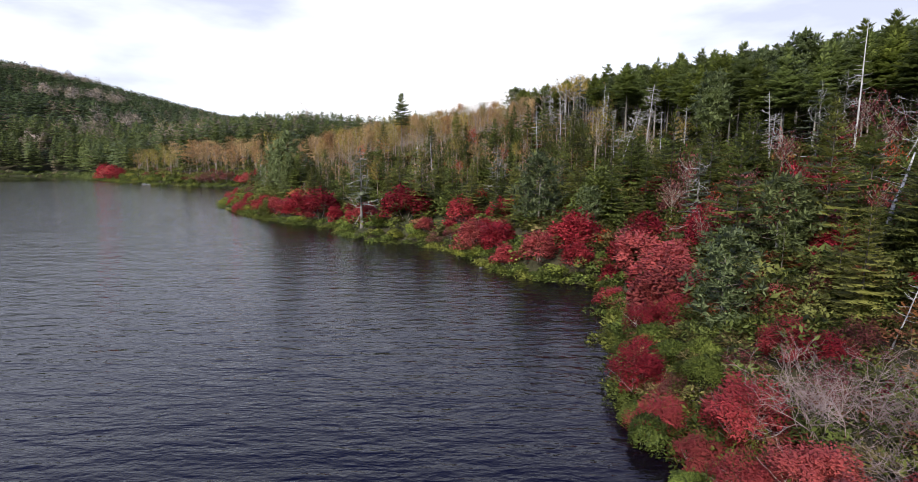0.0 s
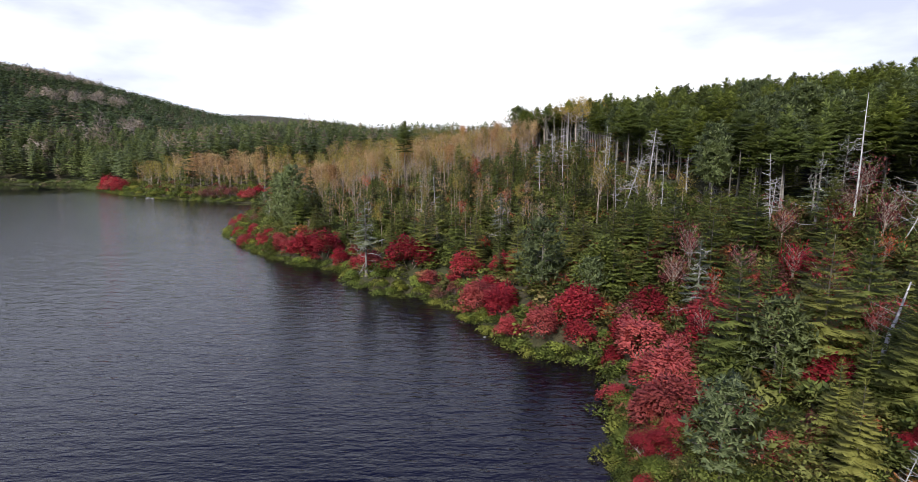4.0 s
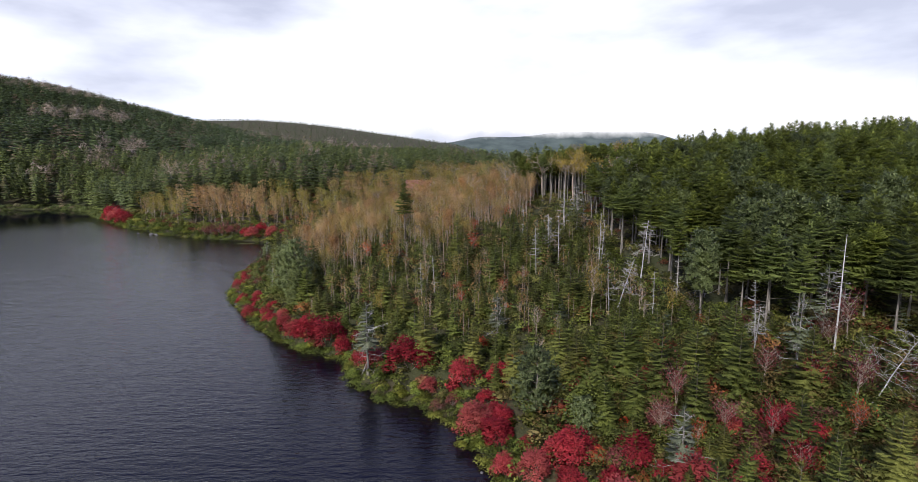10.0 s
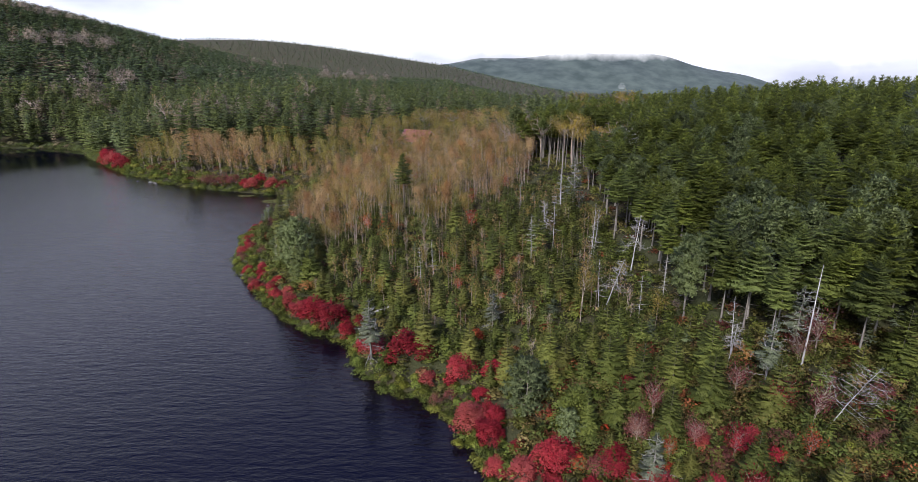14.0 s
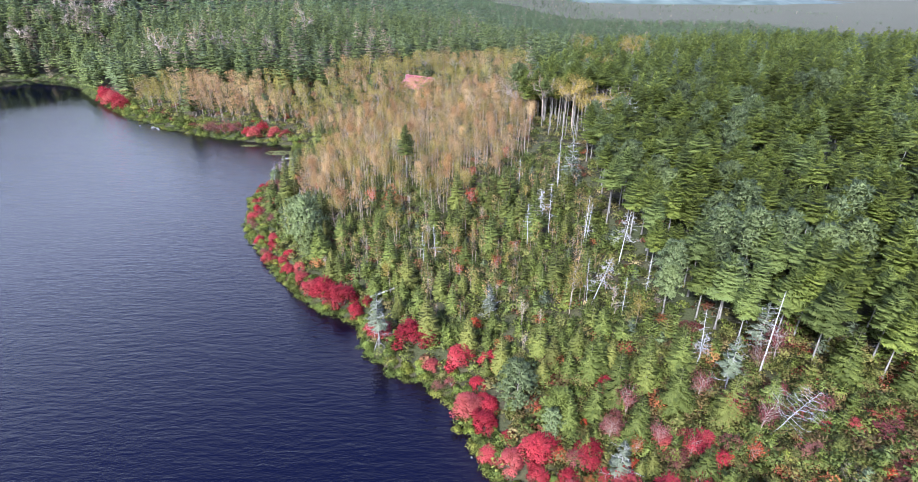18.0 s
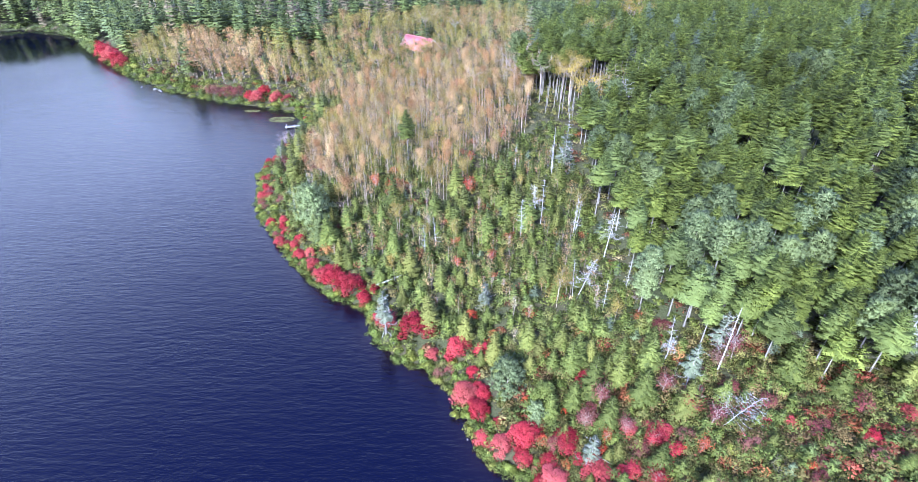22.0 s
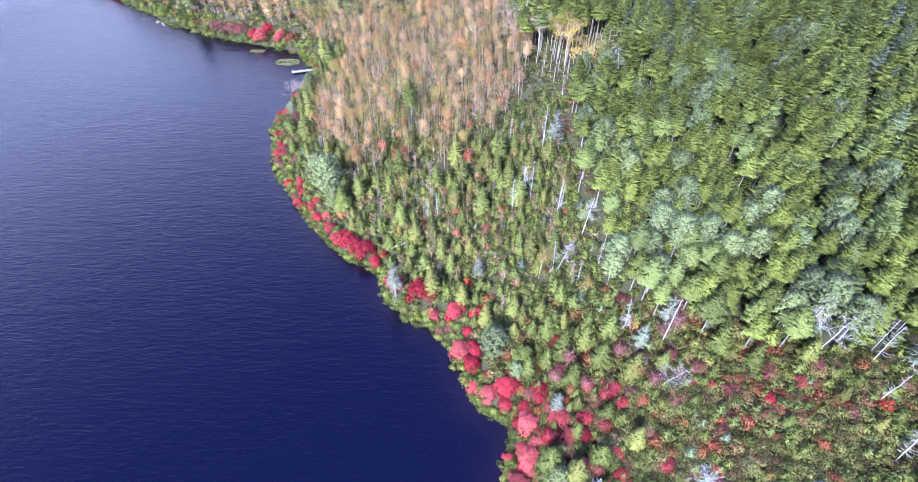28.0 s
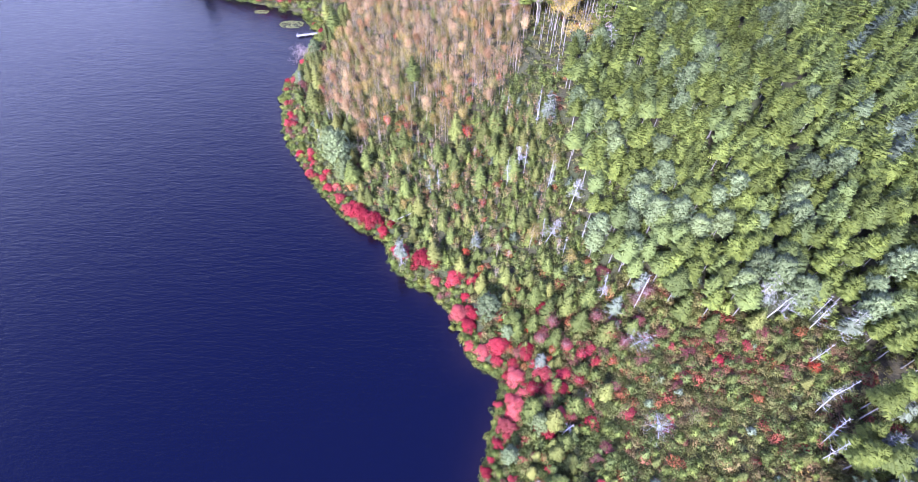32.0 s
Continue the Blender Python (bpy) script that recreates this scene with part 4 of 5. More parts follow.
put("dead", [(64, 47.5, 1.3, 1), (39.5, 26.5, 1.0, 2), (45, 131, 1.3, 0)])
plant("twiggy_dead", 21.7, 69.9, 0.88, which=0, tilt=(-8, 14), turn=0)
TAKEN.append((22.5, 70.5, 0.9))
put("tall_snag", [(39.7, 52.2, 1.0, 0), (23.6, 86, 0.8, 1), (22.6, 110, 0.85, 1)])
put("twiggy_dead", [(62.5, 50.5, 1.1, 2), (33, 55.5, 0.65, 2), (16.5, 92.5, 1.0, 1), (28.5, 79.5, 1.0, 0)])
put("slope_pine", [(42.2, 74.2, 0.95), (39.8, 69.7, 0.85), (50.2, 70.4, 0.95), (52.3, 64.9, 1.0), (32, 66.3, 0.75), (62.4, 75.4, 1.0), (73.1, 66.9, 0.95), (57.9, 66.7, 0.9), (48.7, 88.2, 1.0), (78.5, 79.1, 1.0), (67.8, 49, 0.95), (62.8, 56.1, 0.95), (65.2, 66.4, 0.9), (73.7, 70.5, 0.85)], 1.6)
put("hemlock", [(-12.8, 123.2, 1.15, 2)])
put("yellow_birch", [(-22.5, 206.5, 0.95, 0), (-18.8, 205.4, 1.0, 1), (-15.4, 206.6, 0.92, 2), (-11.5, 205.0, 0.95, 0), (-20.4, 203.4, 0.9, 2), (-13.2, 203.0, 0.95, 1)])
put("slope_pine", [(18.6, 172, 1.2), (21, 180, 1.05), (36, 176, 1.1)])
put("gnarled_yellow", [(31.9, 144.9, 1.05, 0), (35.9, 137, 1.0, 1), (30.2, 149, 0.95, 2), (-14, 232, 0.95, 0), (48, 190, 1.0, 1), (64, 205, 1.0, 2), (52, 230, 1.1, 0), (70, 222, 1.1, 1), (-30, 196, 0.8, 1), (-2, 222, 0.9, 2)])
for hx in range(8):
    for hy in range(6):
        put("hemlock", [(20.5 + 3.6 * hx + 0.9 * math.sin(5 * hy + hx), 154.5 + 3.6 * hy + 0.9 * math.sin(3 * hx + hy), 0.95 + 0.12 * math.sin(hx * 2.3 + hy * 1.7), 4)], 0.3)
put("gnarled_bare", [(17, 155, 1.05, 0), (24.7, 153.4, 1.15, 1), (22.4, 163.7, 1.1, 2), (15.8, 172, 1.05, 0), (5, 160, 0.85, 0), (41.5, 140, 1.0, 1), (36.5, 101, 0.6, 1), (-89.5, 321, 1.9, 2), (-166, 304, 1.9, 0), (-158, 301, 1.7, 1), (-144, 303, 1.85, 2), (-48, 292, 1.2, 0), (60, 128, 0.8, 1), (35.5, 103, 0.7, 2), (98, 62, 0.8, 0)])

# crimson shrubs by the water, near to far
put("red_bush", [(-25.4, 84.9, 1.3), (-21.6, 82.0, 1.5), (-28.3, 86.2, 1.0), (-31.5, 90.2, 0.9), (-18.6, 79.6, 0.8), (-35.6, 94.8, 0.7), (-37.8, 98.5, 0.65), (-41.4, 104.4, 0.55), (-50.6, 121, 0.6), (-12.4, 71.8, 0.95), (-14.0, 72.6, 0.8), (-6.7, 68.6, 1.5), (0.6, 64.0, 1.05), (5.4, 62.5, 0.85), (1.8, 55.6, 1.0), (4.1, 51.9, 0.95), (11.1, 46.3, 1.05), (16.8, 44.8, 1.0), (21.2, 53.3, 0.85), (-3.7, 63.6, 0.6), (3.4, 59.1, 0.6), (2.4, 54.9, 1.0), (4.2, 52, 0.7), (7.4, 45.2, 0.9), (10.4, 46.3, 1.0), (10.4, 43.6, 0.75), (14.2, 39.2, 1.15), (14, 32.8, 1.05), (12.2, 28.8, 0.95), (20.9, 53.6, 0.9)])
put("red_bush", [(19.7, 39.5, 1.2), (24.2, 38.7, 0.9), (21.3, 35.8, 1.0), (29.5, 43.7, 0.9), (45.8, 42.6, 0.6), (35.1, 29.4, 0.7), (28.2, 28.2, 0.75), (20.2, 26.6, 0.7), (53.2, 39, 0.65), (59, 41.5, 0.65), (-184, 273.5, 2.2), (-178, 267.5, 2.3), (-172.5, 262, 2.2), (-166.5, 256, 2.1), (-161, 250.5, 1.9), (-80, 200.5, 1.5), (-78, 204, 1.3), (-71.5, 198.5, 1.5), (-67, 197.5, 1.2), (-84, 202.5, 1.1), (-42.5, 106, 0.6), (13.2, 34.5, 0.7), (16, 35.6, 0.8), (19.8, 40.9, 0.8)])
put("near_red", [(7.9, 20.3, 0.95), (10.2, 25.6, 0.9), (9.6, 15.4, 1.05), (8.0, 15.0, 0.7), (8.5, 13.1, 0.7), (9.6, 12.0, 0.9), (10.8, 10.0, 0.85), (11.8, 8.2, 0.75), (13.4, 17.2, 0.8), (7.6, 17.4, 0.75), (12.8, 31.5, 0.85), (9.0, 22.6, 0.7), (12.0, 27, 0.8), (9.4, 5.8, 0.8), (8.2, 17.8, 0.65), (13.9, 14.6, 0.6), (11.3, 29.4, 0.9), (14.6, 33.6, 0.9), (16.6, 37.2, 0.95), (18.2, 41.6, 1.0), (15.4, 39.8, 0.95)])
put("near_rhodo", [(6.9, 16.4, 0.9), (7.2, 10.6, 0.9), (7.7, 9.2, 1.0), (8.7, 8.4, 0.95), (9.9, 8.1, 0.9), (10.6, 7.0, 1.0), (7.2, 14.2, 0.6), (8.0, 7.2, 1.0), (7.0, 18.2, 0.7), (11.8, 8.8, 0.9), (9.6, 18.2, 0.9), (10.5, 20, 0.9), (9.8, 23.8, 0.8)])
put("near_red", [(12.8, 18.6, 0.85), (14.8, 22.2, 0.8), (19.4, 20.2, 0.7), (15.6, 26.0, 0.8)])
put("near_dull", [(14.4, 17.4, 0.8), (16.8, 22.8, 0.8), (9.2, 10.4, 0.85), (12.6, 10.8, 0.9), (12.3, 15.4, 0.8), (10.4, 7.6, 0.8), (8.6, 18.6, 0.7), (11.0, 18.4, 0.7)])
put("dull_bush", [(15.3, 44.6, 1.0), (32.3, 42.7, 0.9), (34.8, 48.6, 1.0), (20.5, 47.9, 1.2), (23.7, 47.4, 1.1), (44, 46, 1.0), (48, 41, 1.0), (55, 44, 1.1), (62, 44, 1.0), (-98.5, 207.5, 2.0), (-93.5, 205.5, 2.1), (-89, 204.5, 1.9), (-103, 209.5, 1.5), (-33.2, 152, 1.4), (-46, 117, 0.9), (52, 36, 0.9), (64, 36, 0.9), (-27, 100, 0.9), (-101, 209.5, 1.2), (40, 49, 1.0), (37, 52, 0.9), (-24, 92, 0.8)])
put("dull_bush", [(20.5, 33, 1.1), (26, 41.8, 1.1), (33.5, 35.2, 0.8), (39, 39.6, 0.9), (46, 36.6, 0.7), (57, 39, 0.8), (34, 29.5, 0.7), (50, 28.5, 0.7), (30, 23.5, 0.9), (60, 33, 0.6)])
put("red_bush", [(18, 36.2, 0.9), (23.4, 35.6, 0.8), (30.5, 40.8, 0.7), (42.5, 43.2, 0.55), (28, 32.4, 0.6), (22.6, 30.4, 0.7), (25.4, 45, 0.8)])
put("orange_bush", [(16.2, 41.5, 0.8), (21.6, 42.6, 0.8), (27.6, 36.6, 0.75), (13.4, 45.6, 0.7), (31.6, 41.2, 0.7), (44.6, 36.2, 0.7), (3.3, 70.4, 0.9), (18.6, 73.7, 0.6), (46, 31.2, 0.6), (51.5, 32.7, 0.6), (69.5, 36.5, 0.95), (7, 66, 0.7), (6.5, 64.5, 0.6), (11.5, 52, 0.5), (31, 36, 0.6), (17, 49.5, 0.5), (22, 30, 0.6), (-70.5, 211, 1.0), (-84, 211, 0.8)])
put("orange_maple", [(-42.8, 131, 1.0), (-15, 121, 0.9), (-20, 112, 1.1), (-14.6, 106.6, 1.2), (3, 104.7, 1.2), (-36, 124.6, 0.8), (3.6, 116.4, 0.8), (0.5, 82, 0.7), (-4.3, 119, 0.7), (7.2, 81.3, 0.8), (33, 40, 0.8), (22, 44, 0.7)])
put("russet_maple", [(41.8, 53.4, 1.1), (31, 49.8, 0.9), (24.7, 44.4, 0.85), (35.2, 43.1, 1.0), (39.4, 52.6, 0.9), (22.2, 49.5, 1.0), (19.5, 46.5, 0.9)])
put("red_maple", [(33.5, 45.8, 1.0), (26.4, 36.4, 0.9), (27.5, 42.1, 0.9), (24.3, 29.2, 0.7), (17.4, 35.7, 0.8)])
put("bare", [(11.2, 13.6, 1.35, 0), (12.6, 12.4, 1.0, 2), (7.6, 12.0, 0.6, 1), (-57.5, 162, 2.4, 2), (0.2, 64.6, 0.6, 0), (-57.5, 164.5, 1.3, 1), (26, 45, 0.7, 2), (28, 34, 0.8, 0), (-66, 195.5, 1.3, 1), (41, 36, 0.9, 2), (46, 28, 0.9, 0), (-46, 128, 1.0, 1)])

# firs that stand near the first camera
put("fir", [(20.6, 30.2, 0.8, 0), (22, 36, 1.0, 2), (25, 31, 1.25, 3), (21, 22.5, 1.0, 4), (17.3, 22.4, 0.75, 0), (27, 38, 1.25, 1), (31, 33.5, 1.15, 2), (33, 46, 1.35, 3), (28, 49, 1.4, 4), (25.5, 53, 1.3, 0), (30, 54, 1.4, 1), (22, 57.5, 0.9, 2), (16, 56.5, 0.9, 3), (12.5, 57, 0.8, 4), (5, 65.8, 0.8, 0), (2.4, 67.5, 0.8, 1), (-10, 75.5, 0.95, 2), (-14.5, 77.5, 0.8, 3), (-15.5, 83, 0.95, 4), (-25, 90.5, 1.0, 0), (20, 14, 0.8, 2)])
put("olive_fir", [(16.2, 19.6, 0.82, 1), (20.4, 24.6, 0.7, 0), (18.5, 37.8, 0.7, 0), (23, 41.5, 0.75, 1), (24.5, 26.5, 0.8, 0), (16.5, 45.6, 0.7, 1), (9.8, 58, 0.65, 0), (28, 43.5, 0.7, 1), (4.7, 60.8, 0.7, 0)])

# shore belt of rhododendrons
rng = R(31)
bx, by = spread(rng, -62, 16, 2, 200, 1.7, lambda x, y: (shore_dist(x, y) > -0.15) & (shore_dist(x, y) < 3.6))
for x, y in zip(bx, by):
    if clear_of(x, y, 0.75):
        if y < 26:
            plant("near_rhodo", x, y, rng.uniform(0.7, 1.1))
        elif rng.random() < np.interp(y, [24, 42, 43, 60, 61, 78, 79, 88, 89, 200], [0.4, 0.4, 0.55, 0.55, 0.8, 0.8, 0.45, 0.45, 0.62, 0.86]):
            plant("rhodo", x, y, rng.uniform(0.6, 1.05))
        else:
            plant("red_bush" if rng.random() < 0.75 else "dull_bush", x, y, rng.uniform(0.42, 0.75))
plant("rhodo", 0.4, 51.8, 0.55, z=0.15)
FRINGE = [dome_leaves(R(590 + k), 1.3, 1.5, 420, 7, 0.22, 0.8, 0.45, 0.02) for k in range(4)]
x, y = spread(rng, -62, 16, 3, 200, 1.15, lambda x, y: (shore_dist(x, y) > -0.75) & (shore_dist(x, y) < 1.1))
for bushes in FRINGE:
    bushes[0][:, 2] -= 0.5
NEARFRINGE = [dome_leaves(R(596 + k), 1.1, 1.35, 1000, 7, 0.12, 0.8, 0.36, 0.0) for k in range(3)]
for bushes in NEARFRINGE:
    bushes[0][:, 2] -= 0.4
nx, ny = spread(rng, 4, 16, 1, 30, 0.8, lambda x, y: (shore_dist(x, y) > -0.7) & (shore_dist(x, y) < 1.3))
scatter(NEARFRINGE, "near_shore_fringe", "narrow-leaved olive bushes hanging over the near waterline", "shrubs", FRINGELEAF, nx, ny, rng.uniform(0.7, 1.05, len(nx)), shade=False)
scatter(FRINGE, "shore_fringe", "green bushes hanging over the waterline", "shrubs", FRINGELEAF, x, y, rng.uniform(0.8, 1.2, len(x)), shade=False)
x, y = spread(rng, -200, -60, 182, 330, 2.6, lambda x, y: (shore_dist(x, y) > -1.2) & (shore_dist(x, y) < 4.5))
scatter(FRINGE, "far_shore_fringe", "green bushes along the far waterline", "shrubs", FRINGELEAF, x, y, rng.uniform(1.3, 2.0, len(x)), shade=False)
bx, by = spread(rng, -200, -60, 185, 330, 4.2, lambda x, y: (shore_dist(x, y) > 0.5) & (shore_dist(x, y) < 6))
for x, y in zip(bx, by):
    if clear_of(x, y, 1.2):
        plant("rhodo", x, y, rng.uniform(1.2, 1.8))

# slope of young mixed growth between the shore and the tall forest
bx, by = spread(rng, -62, 84, 6, 188, 3.3, lambda x, y: young_mix(x, y) & ((y < 112) | (x < -10)))
n = 0
for x, y in zip(bx, by):
    if not clear_of(x, y, 0.9):
        continue
    poles = (62 < y < 112) and (x < 28)
    p = rng.random()
    if poles:
        kind = "small_fir" if p < 0.4 else "fir" if p < 0.68 else "pole_birch" if p < 0.84 else "olive_fir" if p < 0.94 else "yellow_birch"
        s = (0.8 + 0.85 * rng.random() ** 2) * (0.65 if kind in ("yellow_birch", "pole_birch") else 1)
    else:
        low = (x > 26 and y < 43) or (x > 40 and y < 45)
        kind = "small_fir" if p < (0.24 if low else 0.26) else "fir" if p < (0.34 if low else 0.58) else "olive_fir" if p < (0.44 if low else 0.69) else "dull_bush" if p < (0.66 if low else 0.8) else "red_bush" if p < 0.87 else "bare" if p < 0.91 else "rhodo"
        s = (0.85 + 0.8 * rng.random() ** 2) * (0.66 if low else 1) * (1.18 if kind == "fir" and not low else 0.8 if kind == "olive_fir" else 1) * (0.75 if kind in ("dull_bush", "bare") else 0.5 if kind == "red_bush" else 1)
    plant(kind, x, y, s)
    TAKEN.append((x, y, 0.6))

# birch stand
bx, by = spread(rng, -60, 30, 105, 200, 3.8, birch_stand)
for x, y in zip(bx, by):
    if clear_of(x, y, 0.5):
        p = rng.random()
        kind = "birch" if p < 0.4 else "yellow_birch" if p < 0.74 else "pole_birch" if p < 0.83 else "orange_maple" if p < 0.87 else "small_fir" if p < 0.93 else "fir"
        plant(kind, x, y, rng.uniform(0.65, 1.05))
        TAKEN.append((x, y, 0.5))

# front ranks of the tall forest
bx, by = spread(rng, 24, 136, 2, 140, 3.9, lambda x, y: tall_forest(x, y) & (x < edge_x(y) + np.where(y < 45, 24, 58)))
for x, y in zip(bx, by):
    if clear_of(x, y, 0.7):
        front = x < edge_x(y) + 7
        p = rng.random()
        kind = "half_dead" if y < 38 and p < 0.3 else "hemlock" if (front and p < 0.75) or p < 0.3 else "full_hemlock" if p < 0.9 else "slope_pine"
        plant(kind, x, y, rng.uniform(0.8, 1.1))
        TAKEN.append((x, y, 0.9))

# ---- massed woods ----
rng = R(47)
MID = [feather_crown(R(500 + k), 12.0, 2.9 + 0.1 * k, 0.34, 11, 8, 4, 0.68 + 0.04 * k, 0.12, 0.1, 0.44, up=0.8) for k in range(8)]
FARK = [feather_crown(R(520 + k), 12.0, 3.1, 0.22, 8, 7, 2, 0.7, 0.15, 0.05, 0.58) for k in range(6)]
TUFT = [feather_crown(R(560 + k), 13.0, 4.9, 0.05, 5, 6, 1, 0.55, 0.22, 0.0, 0.78, up=0.25) for k in range(6)]
HILLBARE = [dome_leaves(R(565 + k), 4.4, 15.5, 190, 8, 1.9, 0.9, 0.15, 0.5) for k in range(3)]
THICKET = [feather_crown(R(570 + k), 4.0, 1.35, 0.06, 7, 6, 3, 0.75, 0.15, 0.1, 0.4) for k in range(5)]
LEAFY = [dome_leaves(R(530 + k), 1.6, 1.9, 110, 7, 0.45, 0.6, 0.6) for k in range(4)]
FUZZ = [merge([tube([(0, 0, 0), (0.1, 0, 4), (0.15, 0.1, 8.6)], [0.06, 0.045, 0.02], 3)]) for k in range(1)]


def vase(rng, n=320):
    """The leaf cloud of a birch, wider at its top."""
    f, a = rng.uniform(0, 1, n), rng.uniform(0, 6.28, n)
    q = (0.35 + 1.5 * np.sin(f * 2.6)) * np.sqrt(rng.uniform(0.05, 1, n))
    L = rng.uniform(0.26, 0.55, n)
    return sprays(np.stack([q * np.cos(a), q * np.sin(a), 4.4 + 4.8 * f], -1), rng.normal(0, 0.7, (n, 3)) + UP * 0.5, L, L * 0.36, 0.1)


BIRCHTOP = [vase(R(540 + k)) for k in range(4)]
THINTOP = [vase(R(545 + k), 130) for k in range(4)]

x, y = spread(rng, 26, 270, -30, 290, 4.0, lambda x, y: tall_forest(x, y) & ~(x < edge_x(y) + np.where(y < 45, 24, 58)) | (tall_forest(x, y) & (y > 140)))
m = np.array([clear_of(a, b, 0.5) if a < 96 else True for a, b in zip(x, y)])
x, y = x[m], y[m]
s = rng.uniform(0.76, 1.16, len(x))
near = (x < 190) & (y < 230)
scatter(MID, "hillside_woods", "dense green conifer canopy covering the hillside", "woods", WOODS, x[near], y[near], s[near])
scatter(FARK, "upper_hillside_woods", "dense conifer canopy on the upper hillside", "woods", WOODS, x[~near], y[~near], s[~near])
hx, hy = spread(rng, 18, 60, 136, 185, 3.4, lambda x, y: (x > np.interp(y, [128, 185], [26, 16])) & (x < edge_x(y) + 12))
scatter([stem(R(550 + k), 9.0, 0.16, 0.02, 0.02, 5)[1] for k in range(3)], "forest_edge_trunks", "pale bare trunks along the open forest edge", "tree trunks", BARK, hx, hy, rng.uniform(0.8, 1.2, len(hx)), shade=None)

# woods behind the first camera
x, y = spread(rng, 9, 150, -75, 3, 5.0, lambda x, y: (shore_dist(x, y) > 2.5) & ~tall_forest(x, y))
scatter(FARK, "south_shore_woods", "conifer woods on the shore behind", "woods", LAKEWOODS, x, y, rng.uniform(0.5, 0.85, len(x)))
x, y = spread(rng, 4, 40, -75, 2, 2.6, lambda x, y: (shore_dist(x, y) > -0.5) & (shore_dist(x, y) < 14))
scatter(LEAFY, "south_shore_undergrowth", "low undergrowth along the shore behind", "undergrowth", UNDER, x, y, rng.uniform(0.8, 1.2, len(x)), shade=False)

# woods round the far end of the lake and over the hills
x, y = spread(rng, -330, 70, 150, 420, 5.8, lambda x, y: (shore_dist(x, y) > np.where(x < -195, 0.6, 6)) & ~tall_forest(x, y) & ~birch_stand(x, y) & (np.hypot(x + 16.3, y - 217) > 12) & ((y > 200) | (x < -60)))
scatter(FARK, "lakeside_woods", "conifer woods round the far shore of the lake", "woods", LAKEWOODS, x, y, rng.uniform(0.9, 1.5, len(x)) * np.interp(x, [-90, -60], [1.12, 0.9]))
x, y = spread(rng, -1300, 700, 420, 1400, 8.6, lambda x, y: (np.abs(x / np.maximum(y, 1)) < 1.15) & ((y < 1150) | (np.abs(x + 100) < 500) | (rng.random(x.shape) < 0.4)))
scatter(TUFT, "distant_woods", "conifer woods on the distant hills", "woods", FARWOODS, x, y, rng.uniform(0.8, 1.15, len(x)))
x, y = spread(rng, -640, -70, 285, 800, 13.0, lambda x, y: (shore_dist(x, y) > 25) & (np.sin(0.021 * x + 1.0) * np.sin(0.017 * y + 0.5) + rng.normal(0, 0.3, x.shape) > 0.92))
scatter(HILLBARE, "hillside_birches", "scattered pale bare birch crowns among the hill woods", "woods", BARECROWN, x, y, rng.uniform(1.1, 1.6, len(x)), shade=False)
x, y = spread(rng, -900, -480, 640, 900, 11.0, lambda x, y: (ground_z(x, y) > 122) & (x / y < -0.66) & (rng.random(x.shape) < 0.6))
scatter(HILLBARE, "hilltop_birches", "brown leafless birches along the hilltop", "woods", BARECROWN, x, y, rng.uniform(0.8, 1.1, len(x)), shade=False)
x, y = spread(rng, -720, -330, 60, 430, 8.2, lambda x, y: shore_dist(x, y) > 1.5)
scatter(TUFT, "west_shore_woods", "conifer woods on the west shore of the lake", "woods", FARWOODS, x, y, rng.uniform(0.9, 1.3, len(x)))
x, y = spread(rng, -2300, 1300, 1400, 2600, 20.0, lambda x, y: (np.abs(x / y) < 1.0) & ((x < 450) | (rng.random(x.shape) < 0.15)) & ((y > 1900) | (np.abs(x) < 500) | (rng.random(x.shape) < 0.3)))
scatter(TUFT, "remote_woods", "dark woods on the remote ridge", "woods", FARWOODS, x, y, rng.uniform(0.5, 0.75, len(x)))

# birches behind the first ranks
x, y = spread(rng, -190, 30, 150, 262, 3.9, lambda x, y: birch_stand(x, y) & ((y > 198) | (x < -58)))
s = rng.uniform(0.7, 1.1, len(x)) * np.interp(x, [-70, -45], [1.2, 1.0])
half = np.sin(0.11 * x + 0.07 * y) + rng.normal(0, 0.5, len(x)) > np.where((y > 200) & (x > -58), -0.7, 0.5)
scatter(BIRCHTOP, "tan_birch_stand", "stand of slender birches with tan autumn leaves", "woods", TANWOODS, x[~half], y[~half], s[~half])
scatter(BIRCHTOP, "yellow_birch_stand", "stand of slender birches with yellow autumn leaves", "woods", YELLOWWOODS, x[half], y[half], s[half])
scatter(FUZZ, "birch_trunks", "pale thin trunks of the birch stand", "tree trunks", PALEBARK, np.concatenate([x, x + 0.8]), np.concatenate([y, y - 0.7]), np.concatenate([s, s * 0.85]), shade=None)

# conifers among the farther birches
x, y = spread(rng, -190, 32, 190, 264, 7.5, lambda x, y: birch_stand(x, y) & ((y > 196) | (x < -58)) & (rng.random(x.shape) < np.where(x < -58, 0.35, 0.6)))
scatter(FARK, "birch_stand_conifers", "dark conifers scattered through the birch stand", "woods", LAKEWOODS, x, y, rng.uniform(0.5, 0.95, len(x)))

